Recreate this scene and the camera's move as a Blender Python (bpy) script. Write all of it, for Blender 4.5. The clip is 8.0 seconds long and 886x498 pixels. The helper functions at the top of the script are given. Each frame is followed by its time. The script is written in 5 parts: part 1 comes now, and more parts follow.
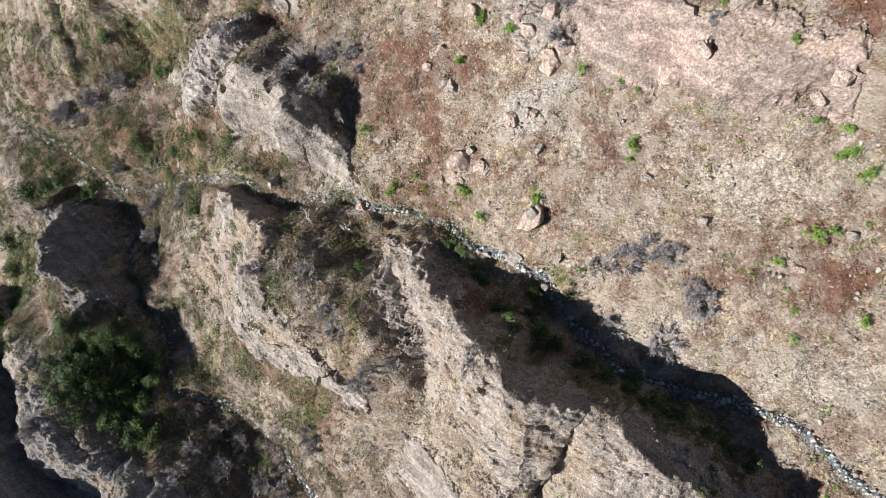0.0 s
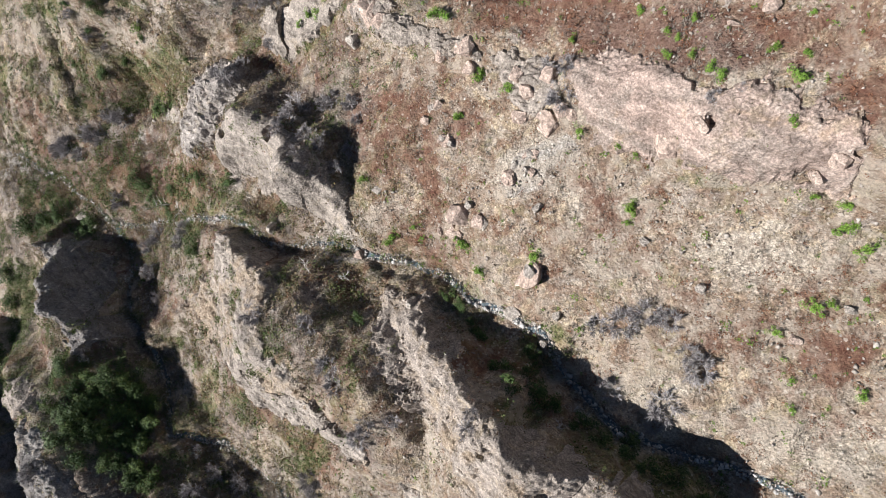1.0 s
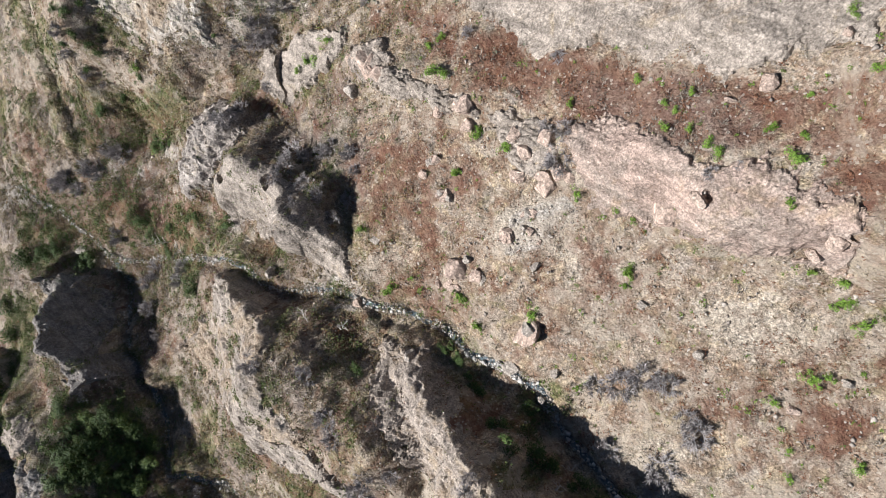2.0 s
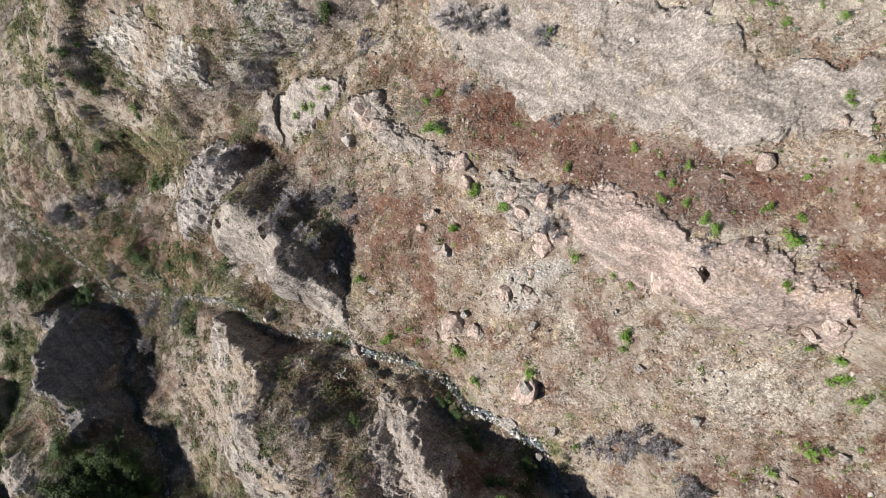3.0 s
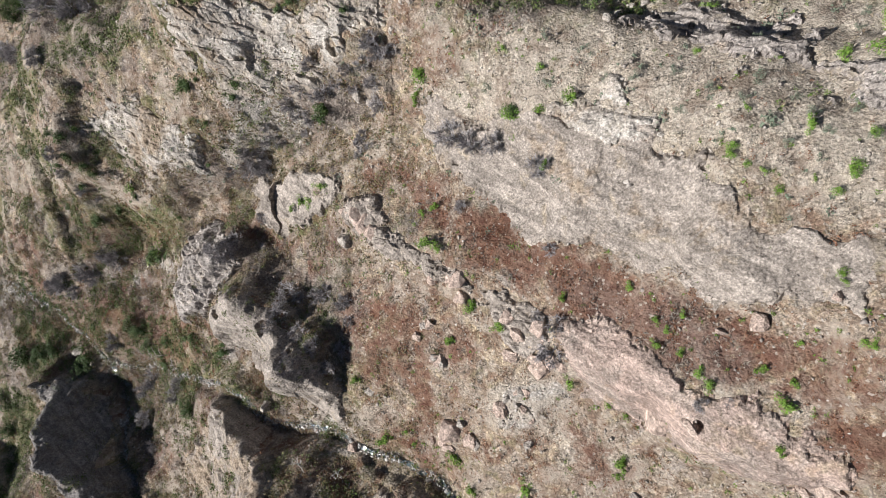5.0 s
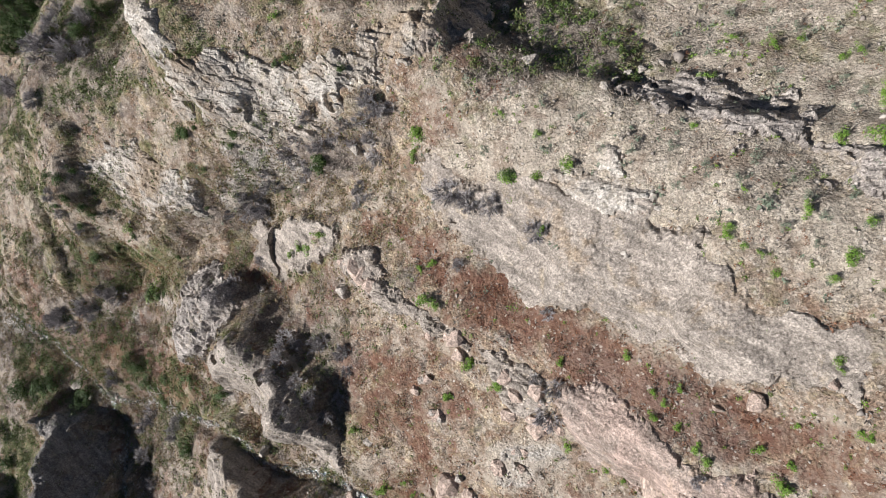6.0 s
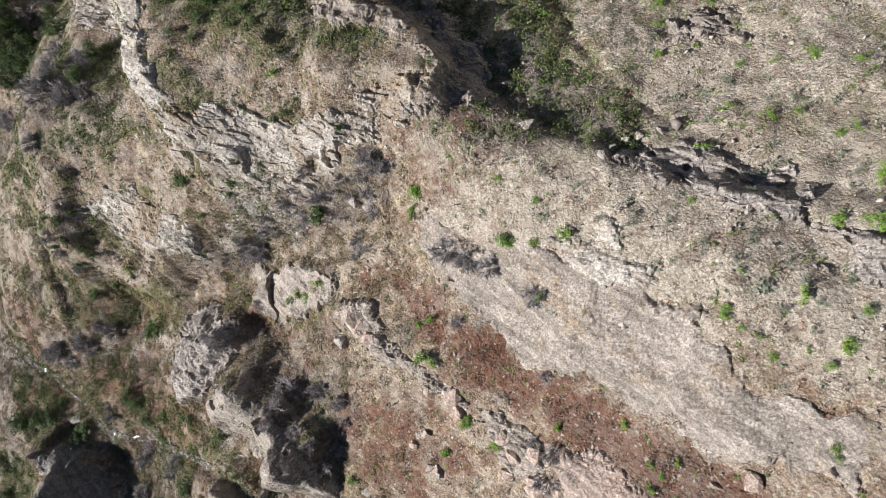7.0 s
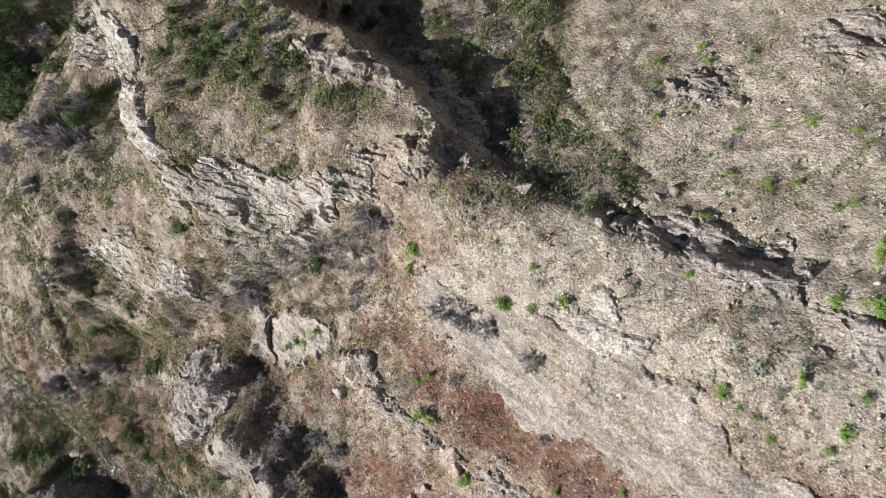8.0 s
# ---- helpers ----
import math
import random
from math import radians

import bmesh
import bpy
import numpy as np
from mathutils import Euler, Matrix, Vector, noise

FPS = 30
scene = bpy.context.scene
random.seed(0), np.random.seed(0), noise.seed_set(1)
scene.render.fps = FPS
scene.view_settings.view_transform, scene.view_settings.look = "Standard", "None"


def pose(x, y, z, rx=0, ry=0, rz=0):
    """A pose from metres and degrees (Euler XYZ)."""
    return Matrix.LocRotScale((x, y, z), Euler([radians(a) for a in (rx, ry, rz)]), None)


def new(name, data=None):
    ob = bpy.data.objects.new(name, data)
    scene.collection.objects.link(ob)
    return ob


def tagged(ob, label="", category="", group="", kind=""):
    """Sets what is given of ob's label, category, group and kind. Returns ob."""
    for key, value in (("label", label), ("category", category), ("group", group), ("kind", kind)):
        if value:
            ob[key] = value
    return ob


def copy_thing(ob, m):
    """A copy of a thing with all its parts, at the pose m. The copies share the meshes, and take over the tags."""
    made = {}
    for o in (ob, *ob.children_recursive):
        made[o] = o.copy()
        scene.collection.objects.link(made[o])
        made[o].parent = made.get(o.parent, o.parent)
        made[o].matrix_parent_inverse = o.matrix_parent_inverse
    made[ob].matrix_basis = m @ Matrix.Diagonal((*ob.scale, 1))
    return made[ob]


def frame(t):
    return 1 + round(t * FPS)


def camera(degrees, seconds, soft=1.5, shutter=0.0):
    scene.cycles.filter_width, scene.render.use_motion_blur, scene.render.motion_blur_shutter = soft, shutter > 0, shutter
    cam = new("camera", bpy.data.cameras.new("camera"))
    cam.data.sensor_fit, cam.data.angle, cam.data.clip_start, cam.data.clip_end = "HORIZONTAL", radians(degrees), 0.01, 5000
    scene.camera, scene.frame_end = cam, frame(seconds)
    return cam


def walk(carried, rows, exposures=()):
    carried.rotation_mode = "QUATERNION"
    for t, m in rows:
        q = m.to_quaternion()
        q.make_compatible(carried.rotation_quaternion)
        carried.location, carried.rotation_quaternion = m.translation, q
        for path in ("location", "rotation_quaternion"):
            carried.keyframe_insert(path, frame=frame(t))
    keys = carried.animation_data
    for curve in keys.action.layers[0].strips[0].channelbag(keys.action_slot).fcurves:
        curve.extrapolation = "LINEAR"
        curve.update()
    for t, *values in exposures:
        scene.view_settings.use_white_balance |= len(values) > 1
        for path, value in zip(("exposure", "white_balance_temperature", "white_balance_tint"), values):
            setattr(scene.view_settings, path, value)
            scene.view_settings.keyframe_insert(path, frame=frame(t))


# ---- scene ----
# The camera is carried level and looks steeply down across a dry rocky ravine.
cam = camera(75.0, 8.0, soft=0.35)
METRES, EYE, TILT, LEAN, TURN = 50.0, 80.27, -90.0, 22.0, 0.0
ROWS = [
    (0.0, 0.0, 0.0, 0.0, -0.0, 0.0, -0.0),
    (0.5, 0.0021, 0.0, 0.0622, 0.01, -0.02, 0.02),
    (1.0, 0.0043, -0.0, 0.1245, 0.01, -0.06, 0.06),
    (1.5, 0.0065, -0.0002, 0.1867, 0.02, -0.09, 0.11),
    (3.0, 0.0138, -0.0002, 0.3737, 0.01, -0.21, 0.2),
    (3.5, 0.0164, -0.0002, 0.4361, 0.01, -0.24, 0.23),
    (4.0, 0.0192, -0.0002, 0.4989, 0.02, -0.27, 0.26),
    (4.5, 0.0219, -0.0002, 0.5616, 0.02, -0.3, 0.29),
    (6.0, 0.03, 0.0001, 0.7497, 0.03, -0.42, 0.37),
    (6.5, 0.0324, 0.0002, 0.8123, 0.03, -0.44, 0.41),
    (7.0, 0.0351, 0.0006, 0.8747, 0.03, -0.46, 0.43),
    (7.5, 0.0376, 0.001, 0.9369, 0.03, -0.5, 0.47),
    (8.0, 0.04, 0.0015, 0.9992, 0.03, -0.53, 0.5),
]
START = pose(24.35, 0, EYE, TILT, LEAN, TURN)
walk(cam, [(t, START @ pose(METRES * x, METRES * y, METRES * z, 90 + pitch, roll, yaw)) for t, x, y, z, yaw, pitch, roll in ROWS], [(0.0, 0.95), (2.5, 0.86), (4.5, 0.76), (6.0, 0.77), (8.0, 0.86)])

# Light: a clear sky and a sun from the left of the walk.
SUN_WAY = Vector((0.83, 0.34, -0.88)).normalized()
world = bpy.data.worlds.new("sky")
scene.world = world
world.use_nodes = True
sky = world.node_tree.nodes.new("ShaderNodeTexSky")
sky.sky_type, sky.sun_disc = "NISHITA", False
sky.sun_elevation = math.asin(-SUN_WAY.z)
sky.sun_rotation = math.atan2(-SUN_WAY.x, -SUN_WAY.y)
sky.altitude, sky.air_density, sky.dust_density = 900, 0.8, 0.4
world.node_tree.nodes["Background"].inputs["Strength"].default_value = 0.038
world.node_tree.links.new(sky.outputs["Color"], world.node_tree.nodes["Background"].inputs["Color"])
sun = new("sun", bpy.data.lights.new("sun", "SUN"))
sun.data.energy, sun.data.angle, sun.data.color = 5.0, radians(0.55), (1.0, 0.985, 0.985)
sun.rotation_mode = "QUATERNION"
sun.rotation_quaternion = SUN_WAY.to_track_quat("-Z", "Y")


# -- terrain: the lie of the land as ridges and gullies over one gentle slope
PLANE = (20.28, 0.1374, 0.0759)


def lattice(ix, iy, seed):
    h = (ix.astype(np.int64) * 374761393 + iy.astype(np.int64) * 668265263 + seed * 974634777) & 0xFFFFFFFF
    h = ((h ^ (h >> 13)) * 1274126177) & 0xFFFFFFFF
    return ((h ^ (h >> 16)) & 0xFFFF) / 65535.0


def value(x, y, seed=0):
    """Smooth noise from 0 to 1 over the plan, one cell a unit."""
    ix, iy = np.floor(x), np.floor(y)
    fx, fy = x - ix, y - iy
    fx, fy = fx * fx * fx * (fx * (fx * 6 - 15) + 10), fy * fy * fy * (fy * (fy * 6 - 15) + 10)
    a, b = lattice(ix, iy, seed), lattice(ix + 1, iy, seed)
    c, d = lattice(ix, iy + 1, seed), lattice(ix + 1, iy + 1, seed)
    return (a + (b - a) * fx) * (1 - fy) + (c + (d - c) * fx) * fy


def fbm(x, y, size, octaves=4, seed=0, gain=0.5):
    """Layered noise about 0, within about -1 to 1."""
    total, amp, norm = 0.0, 1.0, 0.0
    for i in range(octaves):
        k = 2.03 ** i / size
        total = total + amp * (2 * value(x * k * 0.8 + y * k * 0.6 + 17.3 * i, y * k * 0.8 - x * k * 0.6 + 9.1 * i, seed + i) - 1)
        norm += amp
        amp *= gain
    return total / norm * 1.6


def cells(x, y, size, seed=0):
    """Distance to the nearest and the second nearest of scattered points, and the nearest one's own number."""
    x, y = x / size, y / size
    ix, iy = np.floor(x), np.floor(y)
    d1, d2, own = np.full(x.shape, 9.0), np.full(x.shape, 9.0), np.zeros(x.shape)
    for i in (-1, 0, 1):
        for j in (-1, 0, 1):
            px, py = ix + i + lattice(ix + i, iy + j, seed), iy + j + lattice(ix + i, iy + j, seed + 7)
            d = np.hypot(x - px, y - py)
            near = d < d1
            d2 = np.where(near, d1, np.minimum(d2, d))
            own = np.where(near, lattice(ix + i, iy + j, seed + 13), own)
            d1 = np.where(near, d, d1)
    return d1, d2, own


def along(x, y, line):
    """Distance to a line in plan, its value at the nearest place, whether (x, y) lies to its left, and how far past an end."""
    best, val, left = np.full(x.shape, 1e9), np.zeros(x.shape), np.zeros(x.shape)
    for (ax, ay, av), (bx, by, bv) in zip(line, line[1:]):
        ux, uy = bx - ax, by - ay
        n = ux * ux + uy * uy
        t = np.clip(((x - ax) * ux + (y - ay) * uy) / n, 0, 1)
        d = np.hypot(x - ax - t * ux, y - ay - t * uy)
        side = (ux * (y - ay) - uy * (x - ax)) / np.sqrt(n)
        near = d < best
        val, left, best = np.where(near, av + t * (bv - av), val), np.where(near, side, left), np.where(near, d, best)
    return best, val, np.clip(0.5 + left / (best + 1e-6) * 0.5, 0, 1)


def smax(a, b, k):
    return 0.5 * (a + b + np.sqrt((a - b) ** 2 + k * k))


def smin(a, b, k):
    return 0.5 * (a + b - np.sqrt((a - b) ** 2 + k * k))


def step(a, b, v):
    t = np.clip((v - a) / (b - a), 0, 1)
    return t * t * (3 - 2 * t)


# gullies: the bed's line with its depth, half width, slope of the banks
GULLIES = [  # the first two carry the stream beds
    ([(-94.0, 24.6, -1.2), (-85.4, 20.4, -3.0), (-76.4, 15.8, -4.71), (-69.2, 10.8, -4.21), (-64.9, 6.0, -6.35), (-60.9, 0.1, -2.64), (-59.5, -4.6, -1.11), (-55.5, -7.7, -1.0), (-50.9, -12.0, 0.26), (-49.0, -17.8, 1.21), (-46.2, -22.0, 2.49), (-39.2, -23.3, -2.13), (-35.0, -25.7, -2.64), (-29.9, -28.9, -3.39), (-24.7, -33.8, -3.0), (-16.3, -40.9, -2.5)], 1.0, 0.3),
    ([(-69.2, 10.8, -4.69), (-57.0, 10.6, -6.54), (-47.0, 11.0, -4.05), (-35.1, 10.4, -2.86), (-27.0, 6.8, -3.21), (-16.3, 6.7, -3.81), (-10.9, 5.2, -3.29), (-1.3, 3.3, -4.84), (1.8, 0.7, -2.88), (11.2, -3.0, -3.52), (13.6, -7.8, -3.79), (19.2, -11.8, -0.25), (24.5, -13.7, -2.36), (28.9, -14.5, -2.82), (33.9, -15.7, -2.21), (36.8, -18.3, -2.94), (41.2, -22.2, -3.0)], 1.3, 0.2),
    ([(-9.3, 45.5, -4.62), (-24.8, 43.3, -6.43), (-32.0, 39.4, -8.3), (-46.1, 33.7, -5.62), (-58.0, 31.8, -8.7), (-73.0, 24.9, -3.31), (-90.9, 23.8, -0.26)], 3.0, 0.16),
    ([(-70.2, 101.4, -8.0), (-79.6, 88.9, -7.58), (-81.8, 76.6, -5.79), (-91.5, 69.0, -4.0), (-111.8, 62.7, -3.0)], 4.0, 0.52),
]
# ridges: the crest's line with its height, half width of the top, slope to the left and to the right of its direction
RIDGES = [
    # the first two lie out of view, added to cast shade into the ravine
    ([(-95.6, 99.3, 9.0), (-106.4, 79.5, 9.0), (-113.8, 61.6, 10.0)], 2.0, 1.28, 1.0),
    ([(-98.1, -14.6, 16.0), (-89.8, -21.5, 25.0), (-81.4, -34.2, 26.5), (-67.7, -42.4, 26.0)], 1.5, 3.2, 0.6),
    ([(-9.0, 3.1, -2.64), (-5.6, -0.5, -0.64), (-1.5, -4.5, 2.71), (3.5, -7.5, 4.92), (7.7, -11.0, 8.05), (12.3, -14.0, 9.41), (17.2, -14.4, 5.96), (21.0, -18.4, 7.28), (26.0, -22.0, 4.34), (32.3, -26.3, 2.8)], 1.0, 2.37, 0.5),
    ([(-33.6, 7.7, -0.44), (-29.2, 2.6, 2.14), (-24.0, -3.0, 5.41), (-18.0, -6.0, 5.1), (-13.0, -9.0, 4.74), (-9.0, -11.0, 6.54), (-8.0, -16.0, 3.37)], 2.4, 1.04, 0.36),
    ([(-33.9, 21.6, 0.27), (-29.0, 23.4, 2.1), (-24.6, 21.2, 1.47), (-21.2, 18.4, 1.96), (-18.6, 16.6, 5.05), (-16.8, 14.8, 1.7), (-14.1, 11.4, -2.05), (-11.4, 7.0, -3.54)], 0.6, 1.41, 1.14),
    ([(-38.1, 34.0, -2.7), (-36.3, 29.4, -1.3), (-40.1, 23.8, -1.01)], 1.8, 1.33, 1.02),
    ([(-79.0, 7.5, 2.94), (-74.3, 4.3, 2.43), (-71.6, 1.3, 7.12), (-68.5, -3.5, 8.71), (-64.5, -6.0, 8.12), (-60.0, -9.3, 4.05), (-57.0, -14.0, 4.92)], 0.5, 2.21, 0.51),
    ([(-78.0, -15.0, 10.83), (-69.4, -19.4, 12.9), (-62.0, -25.7, 15.87), (-52.0, -33.0, 10.96), (-44.7, -39.6, 11.61)], 1.0, 1.07, 0.5),
    ([(-70.0, -9.0, 6.53), (-63.0, -14.0, 10.26), (-57.0, -14.5, 5.38), (-54.0, -18.5, 1.54), (-49.5, -24.5, 6.0), (-45.0, -30.0, 1.26)], 1.0, 0.88, 0.44),
    ([(15.9, 22.5, -0.97), (21.0, 20.0, 1.61), (27.6, 17.1, 3.48), (32.6, 15.3, 3.7), (38.1, 13.7, 4.34), (43.4, 11.3, 5.1)], 1.0, 0.16, 1.48),
    ([(-12.2, 34.9, -3.12), (-4.0, 31.7, -1.64), (4.7, 28.8, -0.26), (10.9, 25.3, -1.62), (15.6, 23.1, 0.47)], 0.8, 0.46, 0.97),
    ([(10.4, 45.3, -1.71), (16.5, 42.5, -0.31), (23.7, 37.7, 0.55), (28.9, 35.7, 3.1), (32.6, 33.5, 2.91), (36.4, 31.5, 3.17), (41.1, 28.3, 6.55)], 5.0, 0.26, 0.89),
    ([(-61.9, 61.3, 7.69), (-46.7, 58.1, 4.79), (-31.7, 63.5, 4.57), (-19.6, 64.5, 5.73), (-13.3, 60.3, 2.85), (-8.4, 61.3, 4.54), (-1.9, 60.8, 2.14), (1.9, 59.4, -0.32)], 2.0, 0.6, 0.44),
    ([(-40.3, 84.4, 8.77), (-34.4, 74.4, 7.79), (-31.7, 63.5, 9.47)], 1.5, 0.48, 1.05),
    ([(-13.0, 71.6, -0.51), (-5.3, 69.1, -0.87), (-0.6, 67.4, -2.28), (1.6, 64.2, -1.16), (0.6, 61.8, 2.09), (2.9, 59.1, 1.11)], 0.8, 1.49, 0.33),
    ([(1.7, 57.3, 2.46), (8.8, 51.1, 0.51), (14.8, 45.3, 0.35)], 2.0, 0.62, 0.55),
    ([(6.0, 55.5, -1.06), (13.3, 53.4, -0.45), (19.5, 51.2, -0.95), (24.0, 48.5, 2.13), (33.6, 45.6, 0.74), (41.0, 42.5, 2.46)], 0.8, 1.11, 0.13),
    ([(-58.4, 54.5, 7.3), (-61.2, 44.5, 5.66), (-64.5, 40.0, 1.44), (-68.0, 37.0, -3.48)], 1.0, 1.49, 0.48),
]
FAR_FIELD = ((0.0, 66.0), (4.0, 62.5), (9.0, 58.5), (14.0, 54.8), (19.0, 53.4), (22.0, 51.8), (28.0, 49.4), (34.0, 47.8), (39.0, 47.5), (60.0, 43.5))


def height(x, y):
    x, y = np.asarray(x, float), np.asarray(y, float)
    wx, wy = x + 1.1 * fbm(x, y, 6, 4, 40), y + 1.1 * fbm(x, y, 6, 4, 50)
    d = -1.9 + 0.5 * fbm(x, y, 14, 3, 3)
    d = d + 2.2 * step(-55, -75, x) - 0.9 * step(5, 25, x)
    edge = np.interp(x, [p[0] for p in FAR_FIELD], [p[1] for p in FAR_FIELD])
    d = d - 0.85 * np.clip(y - 72.5, 0, 24) * step(-4, -14, x)
    for line, half, bank in GULLIES:
        dist, bed, _ = along(wx, wy, line)
        d = smin(d, bed + bank * np.clip(dist - half, 0, None), 0.8)
    for line, half, sl, sr in RIDGES:
        dist, top, left = along(wx, wy, line)
        d = smax(d, top - (sl * left + sr * (1 - left)) * (np.sqrt(np.clip(dist - half, 0, None) ** 2 + 0.3) - 0.548), 1.1)
    for k, cut in ((0, 6.0), (1, 3.0), (2, 1.2)):
        line, half, _ = GULLIES[k]
        dist, bed, _ = along(wx, wy, line)
        d = smin(d, bed + cut * np.clip(dist - 0.5 * half - 0.4, 0, None), 0.5)
    west = np.interp(y, [56, 66, 70, 78, 95], [3.0, 1.5, -2.0, -15.0, -22.0]) + 2.0 * fbm(x, y, 7, 3, 83)
    drop = wy - edge
    d = smin(d, -3.0 - 0.62 * np.clip(drop, -70, 40) + 1.4 * step(0.6, -1.4, drop) + 30 * step(west + 2, west - 5, wx), 0.8)
    # beyond the ravine the land goes on as broad dry hills
    far = step(95, 220, np.hypot(x + 25, y - 22))
    fx, fy = np.clip(x, -140, 110) , np.clip(y, -130, 170)
    d = d * (1 - far) + far * (14 * fbm(x, y, 160, 4, 90) + 4)
    return PLANE[0] + PLANE[1] * fx + PLANE[2] * fy + d


# -- end terrain


# ---- materials ----
def material(name, rough=0.9):
    m = bpy.data.materials.new(name)
    m.use_nodes = True
    nt = m.node_tree
    bsdf = nt.nodes["Principled BSDF"]
    bsdf.inputs["Roughness"].default_value = rough
    bsdf.inputs["Specular IOR Level"].default_value = 0.15
    return m, nt, bsdf


def noise_node(nt, scale, detail=4.0, rough=0.6, distort=0.0, kind="noise"):
    coord = nt.nodes.get("coord") or nt.nodes.new("ShaderNodeTexCoord")
    coord.name = "coord"
    if kind == "voronoi":
        n = nt.nodes.new("ShaderNodeTexVoronoi")
        n.inputs["Scale"].default_value = scale
        nt.links.new(coord.outputs["Object"], n.inputs["Vector"])
        return n.outputs["Distance"]
    n = nt.nodes.new("ShaderNodeTexNoise")
    n.inputs["Scale"].default_value, n.inputs["Detail"].default_value = scale, detail
    n.inputs["Roughness"].default_value, n.inputs["Distortion"].default_value = rough, distort
    nt.links.new(coord.outputs["Object"], n.inputs["Vector"])
    return n.outputs["Fac"]


def ramp(nt, fac, lo, hi):
    """Spread the values from lo to hi over 0 to 1."""
    n = nt.nodes.new("ShaderNodeMapRange")
    n.inputs["From Min"].default_value, n.inputs["From Max"].default_value = lo, hi
    n.interpolation_type = "SMOOTHSTEP"
    nt.links.new(fac, n.inputs["Value"])
    return n.outputs["Result"]


def times(nt, a, b):
    n = nt.nodes.new("ShaderNodeMath")
    n.operation, n.use_clamp = "MULTIPLY", True
    for i, v in enumerate((a, b)):
        if isinstance(v, (int, float)):
            n.inputs[i].default_value = v
        else:
            nt.links.new(v, n.inputs[i])
    return n.outputs[0]


def mix(nt, fac, a, b, blend="MIX"):
    n = nt.nodes.new("ShaderNodeMix")
    n.data_type, n.blend_type = "RGBA", blend
    for socket, v in ((n.inputs[0], fac), (n.inputs[6], a), (n.inputs[7], b)):
        if isinstance(v, (int, float)):
            socket.default_value = v
        elif isinstance(v, tuple):
            socket.default_value = (*v, 1)
        else:
            nt.links.new(v, socket)
    return n.outputs[2]


def attribute(nt, name):
    n = nt.nodes.new("ShaderNodeAttribute")
    n.attribute_name = name
    return n.outputs["Fac"]


def bump(nt, bsdf, height_out, dist, strength=0.6):
    n = nt.nodes.new("ShaderNodeBump")
    n.inputs["Strength"].default_value, n.inputs["Distance"].default_value = strength, dist
    nt.links.new(height_out, n.inputs["Height"])
    nt.links.new(n.outputs["Normal"], bsdf.inputs["Normal"])


def cell_node(nt, scale, stretch=0.0):
    """A random value for each small cell, for gravel and litter, and the distance within the cell."""
    coord = nt.nodes.get("coord") or nt.nodes.new("ShaderNodeTexCoord")
    coord.name = "coord"
    n = nt.nodes.new("ShaderNodeTexVoronoi")
    n.inputs["Scale"].default_value, n.inputs["Randomness"].default_value = scale, 1.0
    bent = nt.nodes.new("ShaderNodeVectorMath")
    bent.operation = "MULTIPLY_ADD"
    warp = nt.nodes.new("ShaderNodeTexNoise")
    warp.inputs["Scale"].default_value = scale * 0.7
    nt.links.new(coord.outputs["Object"], warp.inputs["Vector"])
    bent.inputs[1].default_value = (0.9 / scale,) * 3
    nt.links.new(warp.outputs["Color"], bent.inputs[0])
    nt.links.new(coord.outputs["Object"], bent.inputs[2])
    nt.links.new(bent.outputs[0], n.inputs["Vector"])
    split = nt.nodes.new("ShaderNodeSeparateColor")
    nt.links.new(n.outputs["Color"], split.inputs[0])
    return split.outputs[0], n.outputs["Distance"]


def strata_node(nt, scale):
    """Noise drawn out along the beds of the rock, which strike across the ravine."""
    coord = nt.nodes.get("coord") or nt.nodes.new("ShaderNodeTexCoord")
    coord.name = "coord"
    turn = nt.nodes.new("ShaderNodeMapping")
    turn.vector_type = "TEXTURE"
    turn.inputs["Rotation"].default_value = (0, 0, math.radians(-31))
    turn.inputs["Scale"].default_value = (7.0, 1.0, 1.0)
    nt.links.new(coord.outputs["Object"], turn.inputs["Vector"])
    n = nt.nodes.new("ShaderNodeTexNoise")
    n.inputs["Scale"].default_value, n.inputs["Detail"].default_value = scale, 5
    n.inputs["Roughness"].default_value, n.inputs["Distortion"].default_value = 0.65, 0.3
    nt.links.new(turn.outputs[0], n.inputs["Vector"])
    return n.outputs["Fac"]


def grain(nt, col, scale, amount):
    """Lighten and darken a colour cell by cell."""
    own, dist = cell_node(nt, scale)
    dark = mix(nt, 1.0, col, (1 - amount,) * 3, "MULTIPLY")
    lit = mix(nt, 1.0, col, (1 + amount,) * 3, "MULTIPLY")
    return mix(nt, own, dark, lit), dist


